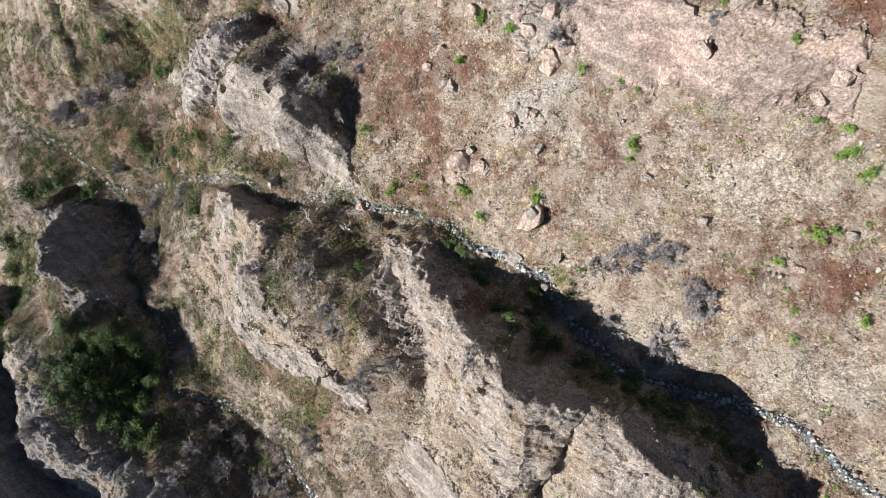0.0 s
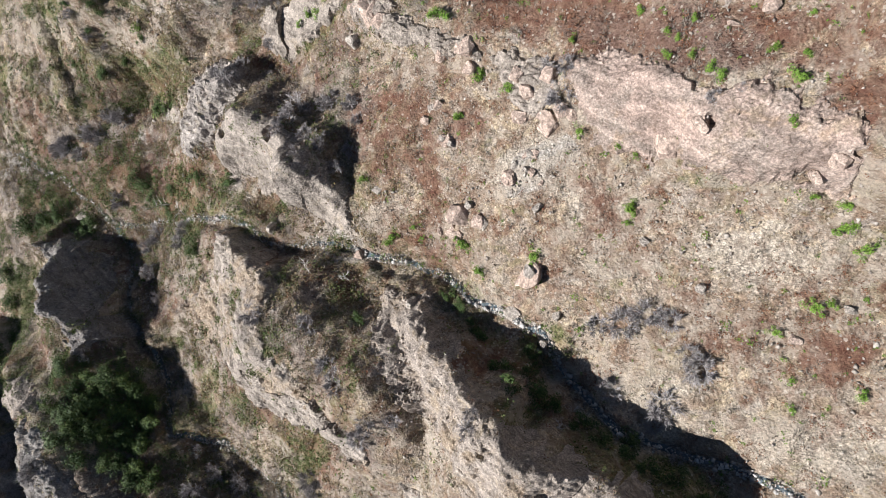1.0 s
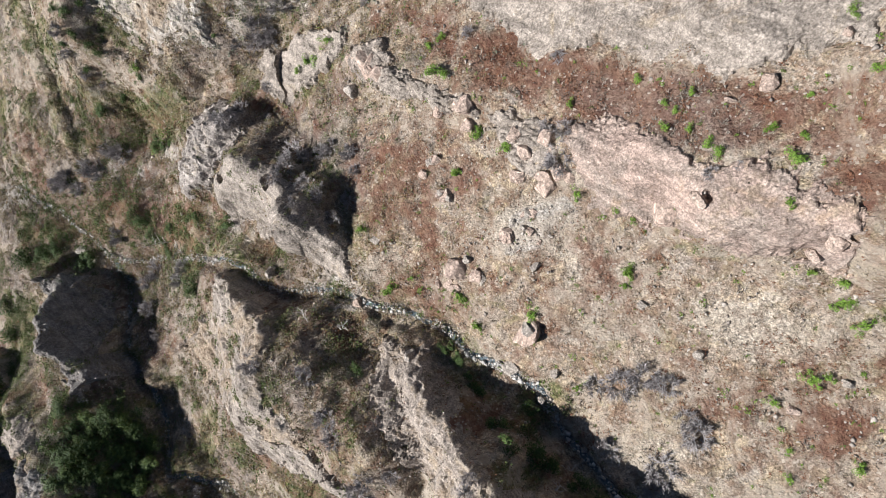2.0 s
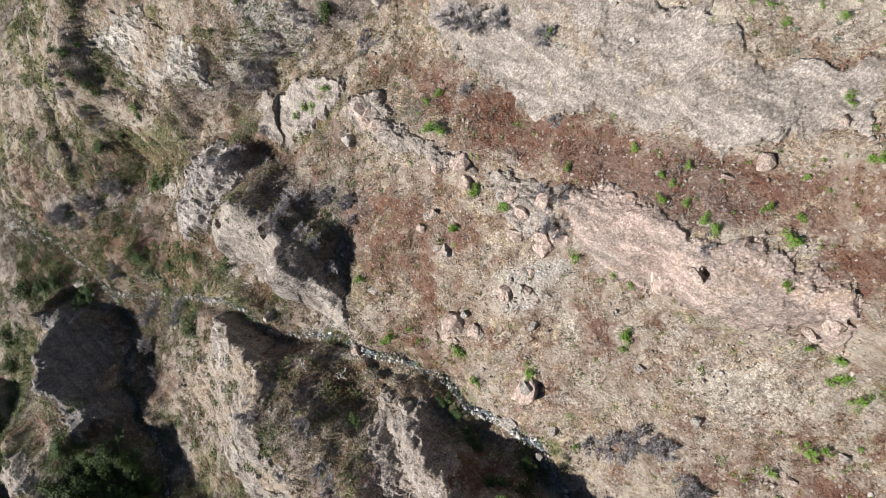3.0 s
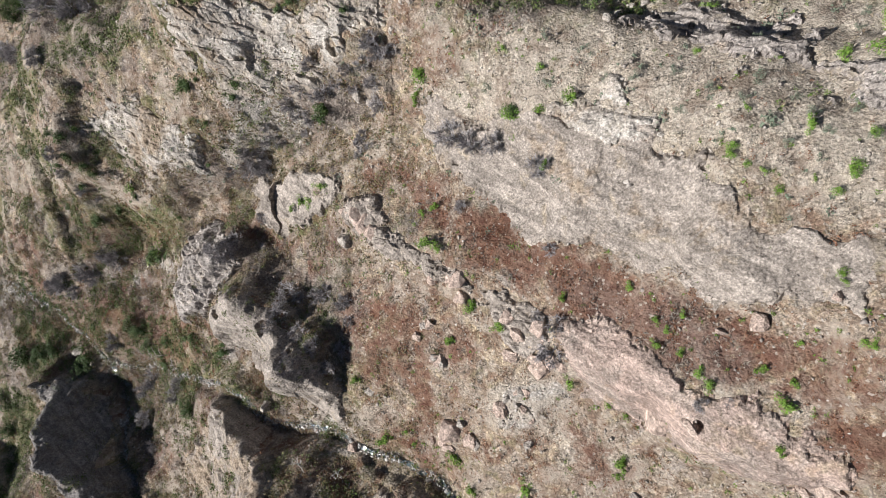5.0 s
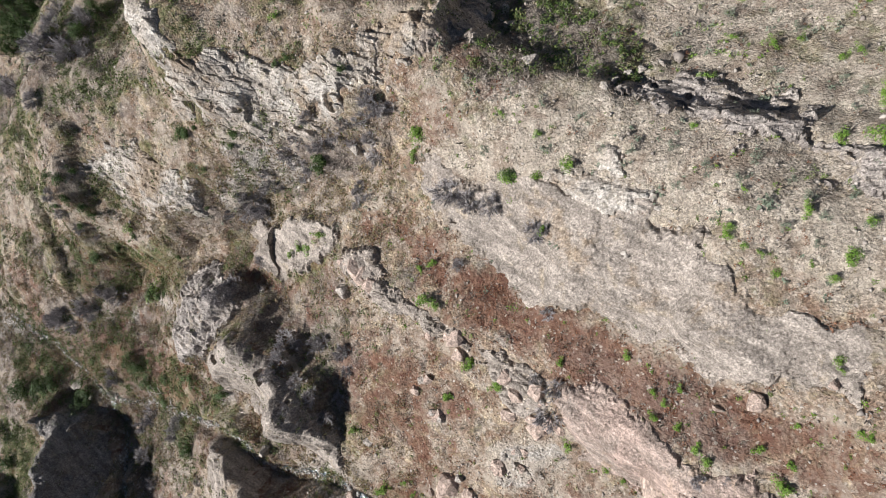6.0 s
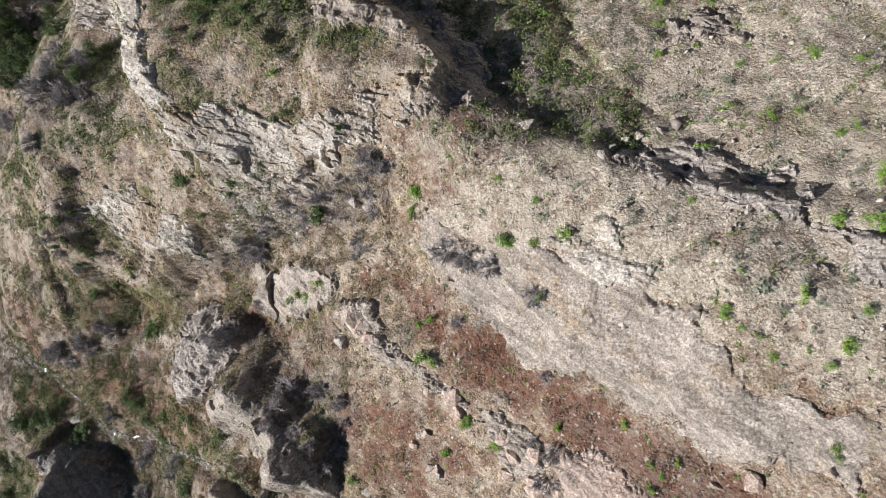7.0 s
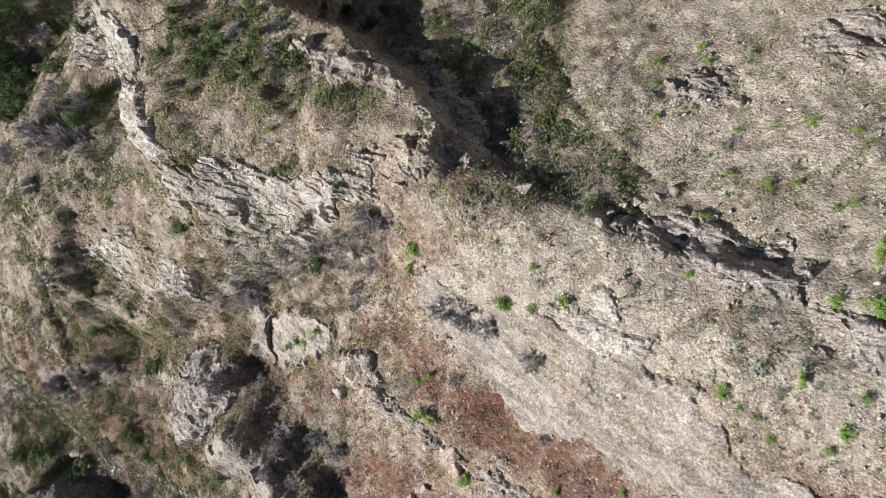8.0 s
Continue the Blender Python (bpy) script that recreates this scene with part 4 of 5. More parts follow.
def boulder(name, seed, mat, label):
    """An angular block about 1 m in radius, with worn edges."""
    rng = random.Random(seed)
    bm = bmesh.new()
    for _ in range(15):
        p = Vector((rng.gauss(0, 1), rng.gauss(0, 1), rng.gauss(0, 1))).normalized()
        p = p / max(abs(p.x), abs(p.y), abs(p.z)) * 0.45 + p * 0.5
        bm.verts.new(p * rng.uniform(0.85, 1.1))
    hull = bmesh.ops.convex_hull(bm, input=bm.verts)
    bmesh.ops.delete(bm, geom=[v for v in bm.verts if not v.link_faces], context="VERTS")
    bmesh.ops.dissolve_limit(bm, angle_limit=0.35, verts=bm.verts, edges=bm.edges)
    bmesh.ops.bevel(bm, geom=list(bm.edges), offset=0.06, segments=1, affect="EDGES")
    bmesh.ops.triangulate(bm, faces=bm.faces)
    bmesh.ops.subdivide_edges(bm, edges=[e for e in bm.edges if e.calc_length() > 0.35], cuts=2)
    bmesh.ops.triangulate(bm, faces=bm.faces)
    for v in bm.verts:
        v.co += v.co.normalized() * 0.05 * noise.fractal(v.co * 2.5 + Vector((seed, 0, 0)), 0.7, 2.0, 4)
    me = bpy.data.meshes.new(name)
    bm.to_mesh(me)
    bm.free()
    me.materials.append(mat)
    return tagged(new(name, me), label, "boulder")


def setting_out(build, variants, spots, group, *args, sink=0.05, squash=(0.8, 1.1), seed=5, grow=1.0):
    """Build a few variants and stand copies of them on all the spots."""
    rng = random.Random(seed)
    made = []
    for i, (x, y, r) in enumerate(spots):
        r = r * grow
        z = ground_z(x, y) - sink * r + 0.1
        m = pose(x, y, z, rng.uniform(-6, 6), rng.uniform(-6, 6), rng.uniform(0, 360))
        m = m @ Matrix.Diagonal((r * rng.uniform(0.9, 1.15), r * rng.uniform(0.85, 1.1), r * rng.uniform(*squash), 1))
        if len(made) < variants:
            ob = tagged(build(args[0], seed * 31 + i, *args[1:]), group=group)
            made.append(ob)
            ob.matrix_basis = m
        else:
            src = made[i % variants]
            keep = src.scale.copy()
            src.scale = (1, 1, 1)
            copy_thing(src, m)
            src.scale = keep


GREEN_LABEL = "bright green leafy shrub on the dry slope"
LOWER_SLOPE = [(37.3, 7.7, 0.64), (38.8, 6.0, 0.56), (20.5, 10.0, 0.60), (20.2, 8.7, 0.38), (19.5, 16.0, 0.42), (21.0, 15.0, 0.31), (1.4, 6.8, 0.65), (2.3, 6.4, 0.58), (4.1, 3.8, 0.51), (10.7, 5.4, 0.66), (2.3, 20.8, 0.50), (8.5, 22.7, 0.52), (4.8, 24.6, 0.66), (15.8, 17.7, 0.49), (32.7, 15.8, 0.46), (32.6, -1.1, 0.44), (33.9, -5.4, 0.35), (33.9, -7.9, 0.35), (38.8, -6.1, 0.52), (35.4, 1.2, 0.60), (36.6, 1.6, 0.45), (15.2, -2.2, 0.35), (37.9, 7.9, 0.38), (-7.6, 7.6, 0.69), (-8.6, 7.0, 0.55), (-3.8, 7.4, 0.33), (-4.8, 8.7, 0.34)]
TERRACE = [(23.8, 22.8, 0.47), (25.8, 22.3, 0.37), (27.2, 20.9, 0.41), (27.8, 20.0, 0.49), (31.5, 21.6, 0.41), (33.1, 19.2, 0.61), (33.7, 20.7, 0.36), (34.0, 23.8, 0.27), (26.0, 25.4, 0.32), (23.8, 24.7, 0.38), (21.6, 27.5, 0.39), (15.4, 26.2, 0.42), (0.6, 31.4, 0.78), (1.7, 31.0, 0.54), (0.9, 35.5, 0.48), (-0.7, 34.8, 0.43), (5.2, 24.9, 0.54), (8.3, 23.1, 0.46), (-11.1, 14.7, 0.55), (20.6, 10.3, 0.49), (34.9, 10.3, 0.34), (37.0, 9.6, 0.51), (2.3, 20.7, 0.50), (-20.5, 37.3, 0.56), (-22.3, 36.4, 0.49), (37.7, 24.5, 0.32), (24.7, 24.0, 0.28)]
UPPER_SLOPE = [(16.6, 44.6, 0.56), (10.6, 43.6, 0.64), (13.6, 43.9, 0.47), (29.2, 38.2, 0.40), (29.5, 38.7, 0.36), (31.6, 36.7, 0.26), (32.5, 35.2, 0.29), (34.8, 35.9, 0.29), (37.2, 36.7, 0.48), (36.9, 36.2, 0.36), (36.1, 34.9, 0.32), (34.7, 39.9, 0.51), (38.3, 39.0, 0.36), (30.4, 41.6, 0.27), (36.2, 29.2, 0.34), (36.4, 28.6, 0.30), (37.3, 24.5, 0.32), (14.0, 38.9, 0.47), (0.3, 49.0, 0.69), (-0.8, 47.1, 0.53), (30.5, 37.3, 0.26)]
FIELD = [(-15.2, 62.8, 0.53), (0.1, 49.5, 0.52), (-0.7, 47.7, 0.41), (10.4, 44.3, 0.48), (10.1, 50.0, 0.38), (13.8, 47.8, 0.37), (28.2, 52.1, 0.45), (27.0, 47.2, 0.34), (30.4, 56.0, 0.35), (35.7, 54.9, 0.33), (39.4, 52.9, 0.41), (38.4, 52.5, 0.32), (33.4, 54.7, 0.44), (37.6, 60.6, 0.44), (34.4, 60.4, 0.35), (31.6, 60.4, 0.36), (40.6, 59.4, 0.43), (24.4, 68.8, 0.46), (24.3, 66.1, 0.40), (24.3, 62.5, 0.39), (29.1, 68.2, 0.39), (28.6, 70.1, 0.45), (12.6, 68.9, 0.43), (39.7, 45.3, 0.76), (40.8, 48.9, 0.56), (37.1, 45.4, 0.48), (-55.5, 30.2, 1.20), (-52.7, 40.6, 0.72), (-16.6, 38.7, 0.61), (-19.1, 37.1, 0.62)]
for k, spots in enumerate((LOWER_SLOPE, TERRACE, UPPER_SLOPE, FIELD)):
    setting_out(leafy_shrub, 2, spots, "green shrubs on the slopes", "green_shrub", LEAF, 9, 330, 0.10, GREEN_LABEL, "shrub", grow=1.4, seed=3 + k)

DARK_SHRUBS = [(-29.4, 72.9, 0.80), (-26.6, 74.7, 0.79), (-23.8, 71.8, 0.79), (-19.7, 70.7, 0.76), (-17.7, 74.0, 0.84), (-24.8, 69.8, 0.66), (-20.6, 68.6, 0.63), (-17.2, 68.8, 0.62), (-28.0, 77.4, 0.79), (-23.5, 75.2, 0.79), (-15.0, 48.0, 1.08), (-34.1, 52.2, 0.90), (-14.5, 58.4, 0.47), (-16.4, 57.9, 0.42), (-6.9, 56.1, 0.48), (-27.7, 68.5, 0.59), (-25.2, 67.5, 0.58), (-22.4, 73.5, 0.72), (-14.0, 81.1, 1.12), (-9.6, 78.3, 1.07), (-7.3, 79.7, 1.06), (-15.1, 80.3, 1.14)]
setting_out(leafy_shrub, 3, DARK_SHRUBS, "dark shrubs on the shaded slope", "evergreen_shrub", DARK_LEAF, 10, 600, 0.075, "dark green evergreen shrub on the rocky slope", "shrub", grow=1.4, seed=21)
DEEP_GULLY = [(6.5, -6.1, 0.89), (9.0, -7.5, 0.90), (11.1, -8.7, 0.99), (13.2, -9.8, 0.93), (15.5, -11.4, 0.92), (17.7, -12.2, 0.91), (20.0, -13.0, 0.89), (22.0, -14.1, 0.86), (24.5, -15.1, 0.80), (26.9, -16.6, 0.78), (28.8, -18.1, 0.72), (10.3, -7.0, 0.83), (4.6, -3.7, 0.76), (30.7, -19.4, 0.66), (20.4, -12.1, 0.74), (7.9, -6.2, 0.75), (3.2, -2.5, 0.64)]
setting_out(leafy_shrub, 3, DEEP_GULLY, "shrubs in the deep gully", "shade_shrub", DARK_LEAF, 11, 600, 0.075, "dark shrub in the deep shaded gully", "shrub", grow=1.6, seed=25)
GULLY_SHRUBS = [(-84.7, 11.4, 1.44), (-82.0, 12.2, 1.21), (-89.0, 10.6, 1.47), (-73.4, 11.0, 1.19), (-73.4, 9.3, 1.16), (-59.4, 17.0, 1.03), (-56.8, 14.5, 0.93), (-60.9, 18.9, 0.94), (-51.7, 15.9, 0.81), (-43.4, 17.2, 0.77), (-42.9, 7.0, 0.87), (-44.3, 5.8, 0.79), (-35.6, 16.2, 0.80), (-53.8, 12.1, 0.93), (-65.0, 35.7, 0.96), (-54.6, 29.4, 1.10), (-96.4, 2.3, 1.54), (-94.8, -4.3, 1.42), (-88.0, -13.3, 1.44), (-82.9, -17.4, 1.36), (-91.5, -10.6, 1.07), (-0.1, 0.7, 0.59), (1.2, -0.3, 0.59), (9.8, -4.8, 0.55), (10.4, -5.7, 0.49), (-10.2, -2.7, 0.53), (-11.3, -2.0, 0.47)]
setting_out(leafy_shrub, 3, GULLY_SHRUBS, "shrubs along the gully", "gully_shrub", DARK_LEAF, 11, 700, 0.07, "dark green leafy shrub beside the gully", "shrub", grow=1.7, seed=23)
THICKET = [(-62.3, -17.2, 1.27), (-60.5, -15.5, 1.28), (-58.4, -13.8, 1.27), (-55.9, -12.9, 1.30), (-54.0, -13.9, 1.33), (-52.2, -15.7, 1.27), (-49.9, -17.4, 1.28), (-59.6, -18.6, 1.35), (-58.2, -18.0, 1.36), (-56.8, -17.3, 1.36), (-53.8, -18.0, 1.40), (-51.7, -19.0, 1.40), (-49.2, -20.6, 1.32), (-58.9, -21.4, 1.32), (-57.2, -20.7, 1.33), (-55.6, -20.0, 1.42), (-54.1, -21.1, 1.41), (-52.2, -22.1, 1.43), (-49.7, -23.0, 1.35), (-55.6, -23.8, 1.30), (-53.5, -24.8, 1.30), (-51.7, -25.4, 1.32), (-49.2, -26.2, 1.32), (-61.7, -11.9, 1.11), (-47.1, -27.9, 1.15), (-49.7, -27.8, 1.15)]
# darker leaves on every other shrub put part of the half shade in colour
setting_out(leafy_shrub, 2, THICKET[1::2], "thicket in the shade", "thicket_shrub", DARK_LEAF, 12, 1000, 0.065, "dark green thicket shrub in half shade", "shrub", grow=1.9, seed=29)
setting_out(leafy_shrub, 2, THICKET[::2], "thicket in the shade", "thicket_shrub", BROAD_LEAF, 12, 1000, 0.065, "green broad-leaved thicket shrub in half shade", "shrub", grow=1.8, seed=27)
SAGE = [(31.3, 44.1, 0.41), (30.3, 42.5, 0.32), (27.9, 43.7, 0.33), (25.4, 45.5, 0.34), (33.8, 42.3, 0.31), (32.0, 40.6, 0.35), (34.7, 40.8, 0.34), (30.2, 48.9, 0.29), (31.6, 47.9, 0.28), (38.6, 48.0, 0.26), (39.4, 49.3, 0.31), (22.2, 45.4, 0.35), (19.8, 45.9, 0.35), (35.5, 56.2, 0.39), (30.3, 58.8, 0.41), (38.2, 50.7, 0.32), (25.8, 42.3, 0.33), (37.5, 41.0, 0.33), (38.3, 38.9, 0.32), (35.1, 37.4, 0.29), (21.9, 70.6, 0.41), (32.7, 68.3, 0.43), (8.1, 46.8, 0.43), (14.6, 46.3, 0.37), (35.6, 39.3, 0.29), (33.1, 38.7, 0.30), (39.2, 43.1, 0.33)]
setting_out(leafy_shrub, 2, SAGE, "grey-green shrubs on the pale slope", "sage_shrub", GREY_LEAF, 8, 300, 0.09, "grey-green low sagebrush on pale soil", "shrub", grow=1.4, seed=33)

BARE_LOW = [(14.4, 20.9, 1.32), (27.4, 18.3, 0.63), (-21.6, 24.7, 1.62), (-12.9, 24.0, 0.90), (-15.9, 25.4, 0.92), (26.5, -5.0, 1.43), (23.5, -9.2, 1.38), (19.8, -1.1, 1.51), (22.0, 0.1, 1.20), (24.0, -0.5, 1.18), (18.1, -8.0, 1.09), (-9.4, -15.6, 1.20), (-7.4, -13.4, 1.05), (-21.2, -25.0, 1.55), (-65.7, 14.6, 1.35), (-49.5, 7.3, 1.35), (-57.4, 8.5, 1.59), (-24.3, -2.1, 1.29), (-13.2, -7.8, 1.28), (-16.4, -2.7, 1.24), (-11.7, -9.7, 1.07), (24.5, -14.1, 0.77), (20.1, -12.5, 0.80), (25.7, -3.7, 0.95), (17.1, -1.7, 0.92), (22.4, -10.9, 0.90)]
BARE_DEEP = [(-41.2, -29.7, 1.80), (-36.9, -32.2, 2.02), (-31.3, -33.7, 1.77), (-39.8, -27.0, 1.51), (-35.6, -28.6, 1.41), (-42.5, -24.6, 1.19), (-42.4, -32.1, 1.59), (-28.4, -35.1, 1.61), (-21.1, -26.9, 1.09), (-77.6, -27.9, 1.87), (-60.9, -25.8, 1.47), (-72.1, -32.2, 1.62), (-60.3, -10.4, 1.02), (-77.6, 24.8, 1.65), (-74.8, 23.1, 1.43), (-80.4, 24.5, 1.46), (-70.4, 25.6, 1.40), (-48.1, 9.1, 1.17), (-60.0, 6.6, 1.30), (-57.7, 1.9, 1.28), (-55.1, -1.7, 1.09), (-4.6, -12.5, 0.86), (5.9, -11.3, 0.87), (6.5, -9.7, 0.76)]
BARE_MID = [(3.1, 42.9, 1.39), (5.9, 41.9, 1.24), (8.5, 41.4, 1.09), (13.0, 38.6, 1.05), (14.2, 38.9, 0.62), (-28.4, 42.5, 1.50), (-31.9, 42.4, 1.37), (-17.5, 24.7, 1.21), (-12.6, 24.4, 0.97), (-33.4, 30.3, 1.27), (-20.7, 24.4, 1.09), (-6.0, 47.8, 1.21), (-17.1, 47.6, 1.24), (-19.8, 49.1, 1.25), (14.2, 30.8, 0.58), (-10.3, 42.4, 0.65), (29.5, 18.8, 0.43), (4.3, 35.2, 0.64), (14.9, 23.6, 0.94), (13.1, 24.2, 0.75), (-21.5, 22.6, 1.18), (-91.2, 68.7, 2.14), (-61.0, 58.9, 1.48)]
FIN_SHRUBS = [(-18.2, 20.4, 1.16), (-15.6, 19.0, 1.08), (-14.7, 16.4, 0.98), (-22.2, 23.6, 1.04), (-13.2, 18.4, 0.85), (-22.1, 21.2, 0.86), (-17.9, 17.7, 0.85), (-28.9, 35.1, 0.96), (-32.7, 32.2, 1.02), (-35.0, 30.7, 0.95), (-11.8, 22.0, 0.69)]
BARE_HIGH = [(-29.6, 42.4, 1.51), (-26.1, 45.7, 1.31), (-30.3, 44.0, 1.34), (-17.0, 50.2, 1.00), (-13.8, 49.5, 0.99), (-13.8, 52.2, 0.95), (-10.6, 43.8, 0.87), (-5.2, 53.2, 1.02), (-4.2, 52.0, 0.89), (-60.5, 66.2, 2.06), (-55.8, 65.3, 1.77), (-52.7, 66.0, 1.45), (-87.6, 66.6, 1.90), (-59.4, 69.8, 1.72), (-55.1, 70.7, 1.68), (-63.6, 74.7, 1.64), (-87.0, 85.7, 1.90), (-81.6, 89.3, 1.88), (-65.4, 29.2, 1.75), (-78.2, 24.9, 1.65), (-72.5, 26.4, 1.62), (-68.0, 29.9, 1.38), (-6.0, 49.5, 0.85), (-20.6, 74.4, 0.92), (-15.8, 74.7, 0.90), (-15.9, 71.8, 0.83), (-0.9, 77.0, 0.88)]
for k, spots in enumerate((BARE_LOW, BARE_DEEP, BARE_MID, BARE_HIGH, FIN_SHRUBS)):
    setting_out(bare_shrub, 2, spots, "leafless grey shrubs", "bare_shrub", TWIG, "leafless grey twiggy shrub on the slope", grow=1.45, seed=41 + k)

CAVE_SHRUBS = [(-11.3, 50.3, 0.90), (-9.1, 51.2, 0.90), (-6.4, 51.3, 0.90), (-4.7, 52.0, 0.90), (-14.8, 49.3, 0.80), (-4.8, 53.7, 0.80), (-2.9, 52.4, 0.70), (-9.4, 49.5, 0.80), (-31.1, 44.3, 0.90), (-31.2, 42.7, 0.90), (-34.5, 42.1, 0.80), (-28.7, 44.7, 0.80), (-10.2, 44.8, 0.80), (-8.8, 43.1, 0.70), (-61.9, 45.4, 1.00), (-63.0, 42.8, 1.00), (-61.5, 39.3, 0.80), (-62.8, 40.2, 0.90), (-24.7, 45.7, 0.80), (-25.6, 47.1, 0.80), (-20.2, 48.1, 0.80), (-20.3, 46.3, 0.70)]
setting_out(bare_shrub, 2, CAVE_SHRUBS, "leafless grey shrubs", "bare_shrub", TWIG, "leafless blue-grey shrub below the white cliff", grow=1.3, seed=47)
HOLLOW_SHRUBS = [(-59.1, 47.4, 0.90), (-57.4, 48.9, 0.80), (-59.3, 44.8, 0.90), (-58.2, 43.5, 0.80), (-62.4, 43.7, 0.80), (-57.5, 42.5, 0.70), (-62.0, 41.0, 0.80), (-72.5, 38.1, 0.80), (-61.3, 48.1, 0.70), (-34.5, 52.5, 0.90), (-25.8, 51.7, 0.80), (-27.2, 50.3, 0.70), (-33.2, 47.9, 0.50), (-52.8, 39.0, 0.80), (-36.7, 42.9, 0.50), (-46.4, 35.8, 0.50), (-60.4, 37.6, 0.80), (-14.7, 47.7, 0.80), (10.9, 44.2, 0.60), (-31.9, 52.7, 0.60)]
setting_out(leafy_shrub, 3, HOLLOW_SHRUBS, "dark shrubs below the white cliff", "evergreen_shrub", DARK_LEAF, 10, 420, 0.09, "dark green shrub among pale broken rocks", "shrub", grow=1.3, seed=53)

TREES = [(-86.3, 77.0, 2.31), (-85.4, 82.3, 1.90), (-88.6, 84.6, 2.11), (-67.6, 79.8, 1.53), (-53.7, 72.6, 1.27), (-54.1, 68.8, 1.15), (-84.4, 92.8, 1.84), (-83.3, 77.8, 1.88), (-89.7, 80.3, 1.90), (-63.0, 85.3, 1.15), (-74.2, 91.3, 1.42), (-87.1, 89.0, 1.86), (-76.5, 85.1, 1.43), (-89.9, 74.3, 1.92)]
setting_out(leafy_shrub, 4, TREES, "low trees in the wooded gully", "low_tree", DARK_LEAF, 16, 1600, 0.055, "low spreading green tree in the shaded gully", "tree", grow=1.3, squash=(1.1, 1.5), seed=51)

PINK_SPOTS = [(1.7, 9.9, 1.27), (0.4, 8.2, 0.65), (3.9, 9.3, 0.69), (23.8, 15.4, 0.88), (26.6, 16.5, 0.64), (9.5, 19.8, 0.70), (12.5, 18.6, 0.96), (34.8, 11.9, 0.51), (35.9, 12.8, 0.66), (8.0, 13.6, 0.66), (34.1, -1.6, 0.39)]
setting_out(boulder, 3, PINK_SPOTS, "loose boulders", "boulder", PINK_STONE, "pinkish angular boulder on the slope", sink=0.22, grow=1.5, seed=61)
GREY_SPOTS = [(10.3, 3.6, 1.27), (26.6, 2.5, 0.46), (21.7, 6.9, 0.38), (10.7, 16.1, 0.53), (1.1, 18.0, 0.63), (0.1, 18.6, 0.44), (-9.4, 13.4, 0.55), (11.1, 10.4, 0.47), (37.9, 1.1, 0.45), (11.1, -4.2, 0.49), (7.7, -0.9, 0.75), (12.8, -1.0, 0.48), (-4.1, -0.3, 0.79), (2.9, 11.1, 0.50), (4.7, 8.8, 0.44), (8.8, 15.0, 0.42), (10.0, 14.5, 0.41), (-29.2, 31.2, 0.60), (-1.0, 22.0, 0.51), (-76.4, 12.1, 0.90), (-27.1, 9.0, 0.78), (-29.5, -3.7, 0.55)]
setting_out(boulder, 4, GREY_SPOTS, "loose boulders", "boulder", GREY_STONE, "grey weathered boulder half sunk in dry soil", sink=0.22, grow=1.3, seed=63)
HIGH_SPOTS = [(12.9, 55.1, 0.84), (22.7, 53.6, 0.58), (28.4, 64.6, 0.88), (29.4, 65.6, 0.71), (25.9, 65.2, 0.61), (21.7, 53.3, 0.47), (24.4, 54.0, 0.47), (9.1, 62.1, 0.53), (7.8, 61.2, 0.47), (20.4, 52.5, 0.53), (19.7, 51.7, 0.48), (26.9, 64.4, 0.44), (-12.2, 72.6, 0.87), (-13.5, 72.0, 0.63), (2.3, 57.9, 0.38), (-7.7, 48.3, 0.86), (-9.5, 48.9, 0.71), (-12.5, 32.0, 1.08), (-9.7, 34.5, 1.18)]
setting_out(boulder, 4, HIGH_SPOTS, "loose boulders", "boulder", GREY_STONE, "grey rock block on the upper slope", sink=0.2, grow=1.2, seed=65)
MID_SPOTS = [(3.9, 27.7, 0.89), (0.6, 28.1, 0.67), (-0.2, 22.2, 0.57), (0.4, 18.4, 0.70), (31.4, 25.1, 0.61), (28.8, 24.3, 0.39), (36.0, 27.5, 0.34), (11.5, 13.0, 0.35), (8.0, 13.9, 0.66), (10.4, 15.9, 0.53), (10.6, 14.1, 0.41), (9.6, 19.7, 0.58), (12.6, 18.8, 0.73), (14.4, 19.9, 0.64), (-8.5, 34.4, 1.16), (-11.4, 35.0, 0.99)]
setting_out(boulder, 4, MID_SPOTS, "loose boulders", "boulder", PINK_STONE, "pale pinkish rock block by the ledge", sink=0.2, grow=1.35, seed=67)

LEDGE_SPOTS = [(4.2, 9.1, 0.62), (0.9, 7.8, 0.62), (12.2, 19.3, 0.85), (14.2, 19.9, 0.75), (15.2, 19.4, 0.55), (11.1, 16.0, 0.50), (8.3, 13.6, 0.62), (3.4, 27.4, 1.05), (3.9, 25.6, 0.70), (0.3, 27.6, 0.55), (-1.9, 20.8, 0.50), (0.7, 18.3, 0.60), (9.8, 3.7, 1.35), (9.5, 23.9, 0.70), (10.6, 22.2, 0.75), (13.0, 23.0, 0.70), (-1.3, 8.2, 0.35), (13.8, 21.6, 0.60), (-13.1, 5.3, 0.60), (-9.3, 34.4, 1.40), (-7.5, 32.9, 0.80)]
setting_out(boulder, 5, LEDGE_SPOTS, "loose boulders", "boulder", PINK_STONE, "pinkish broken block fallen from the ledge", sink=0.2, grow=1.4, seed=69)

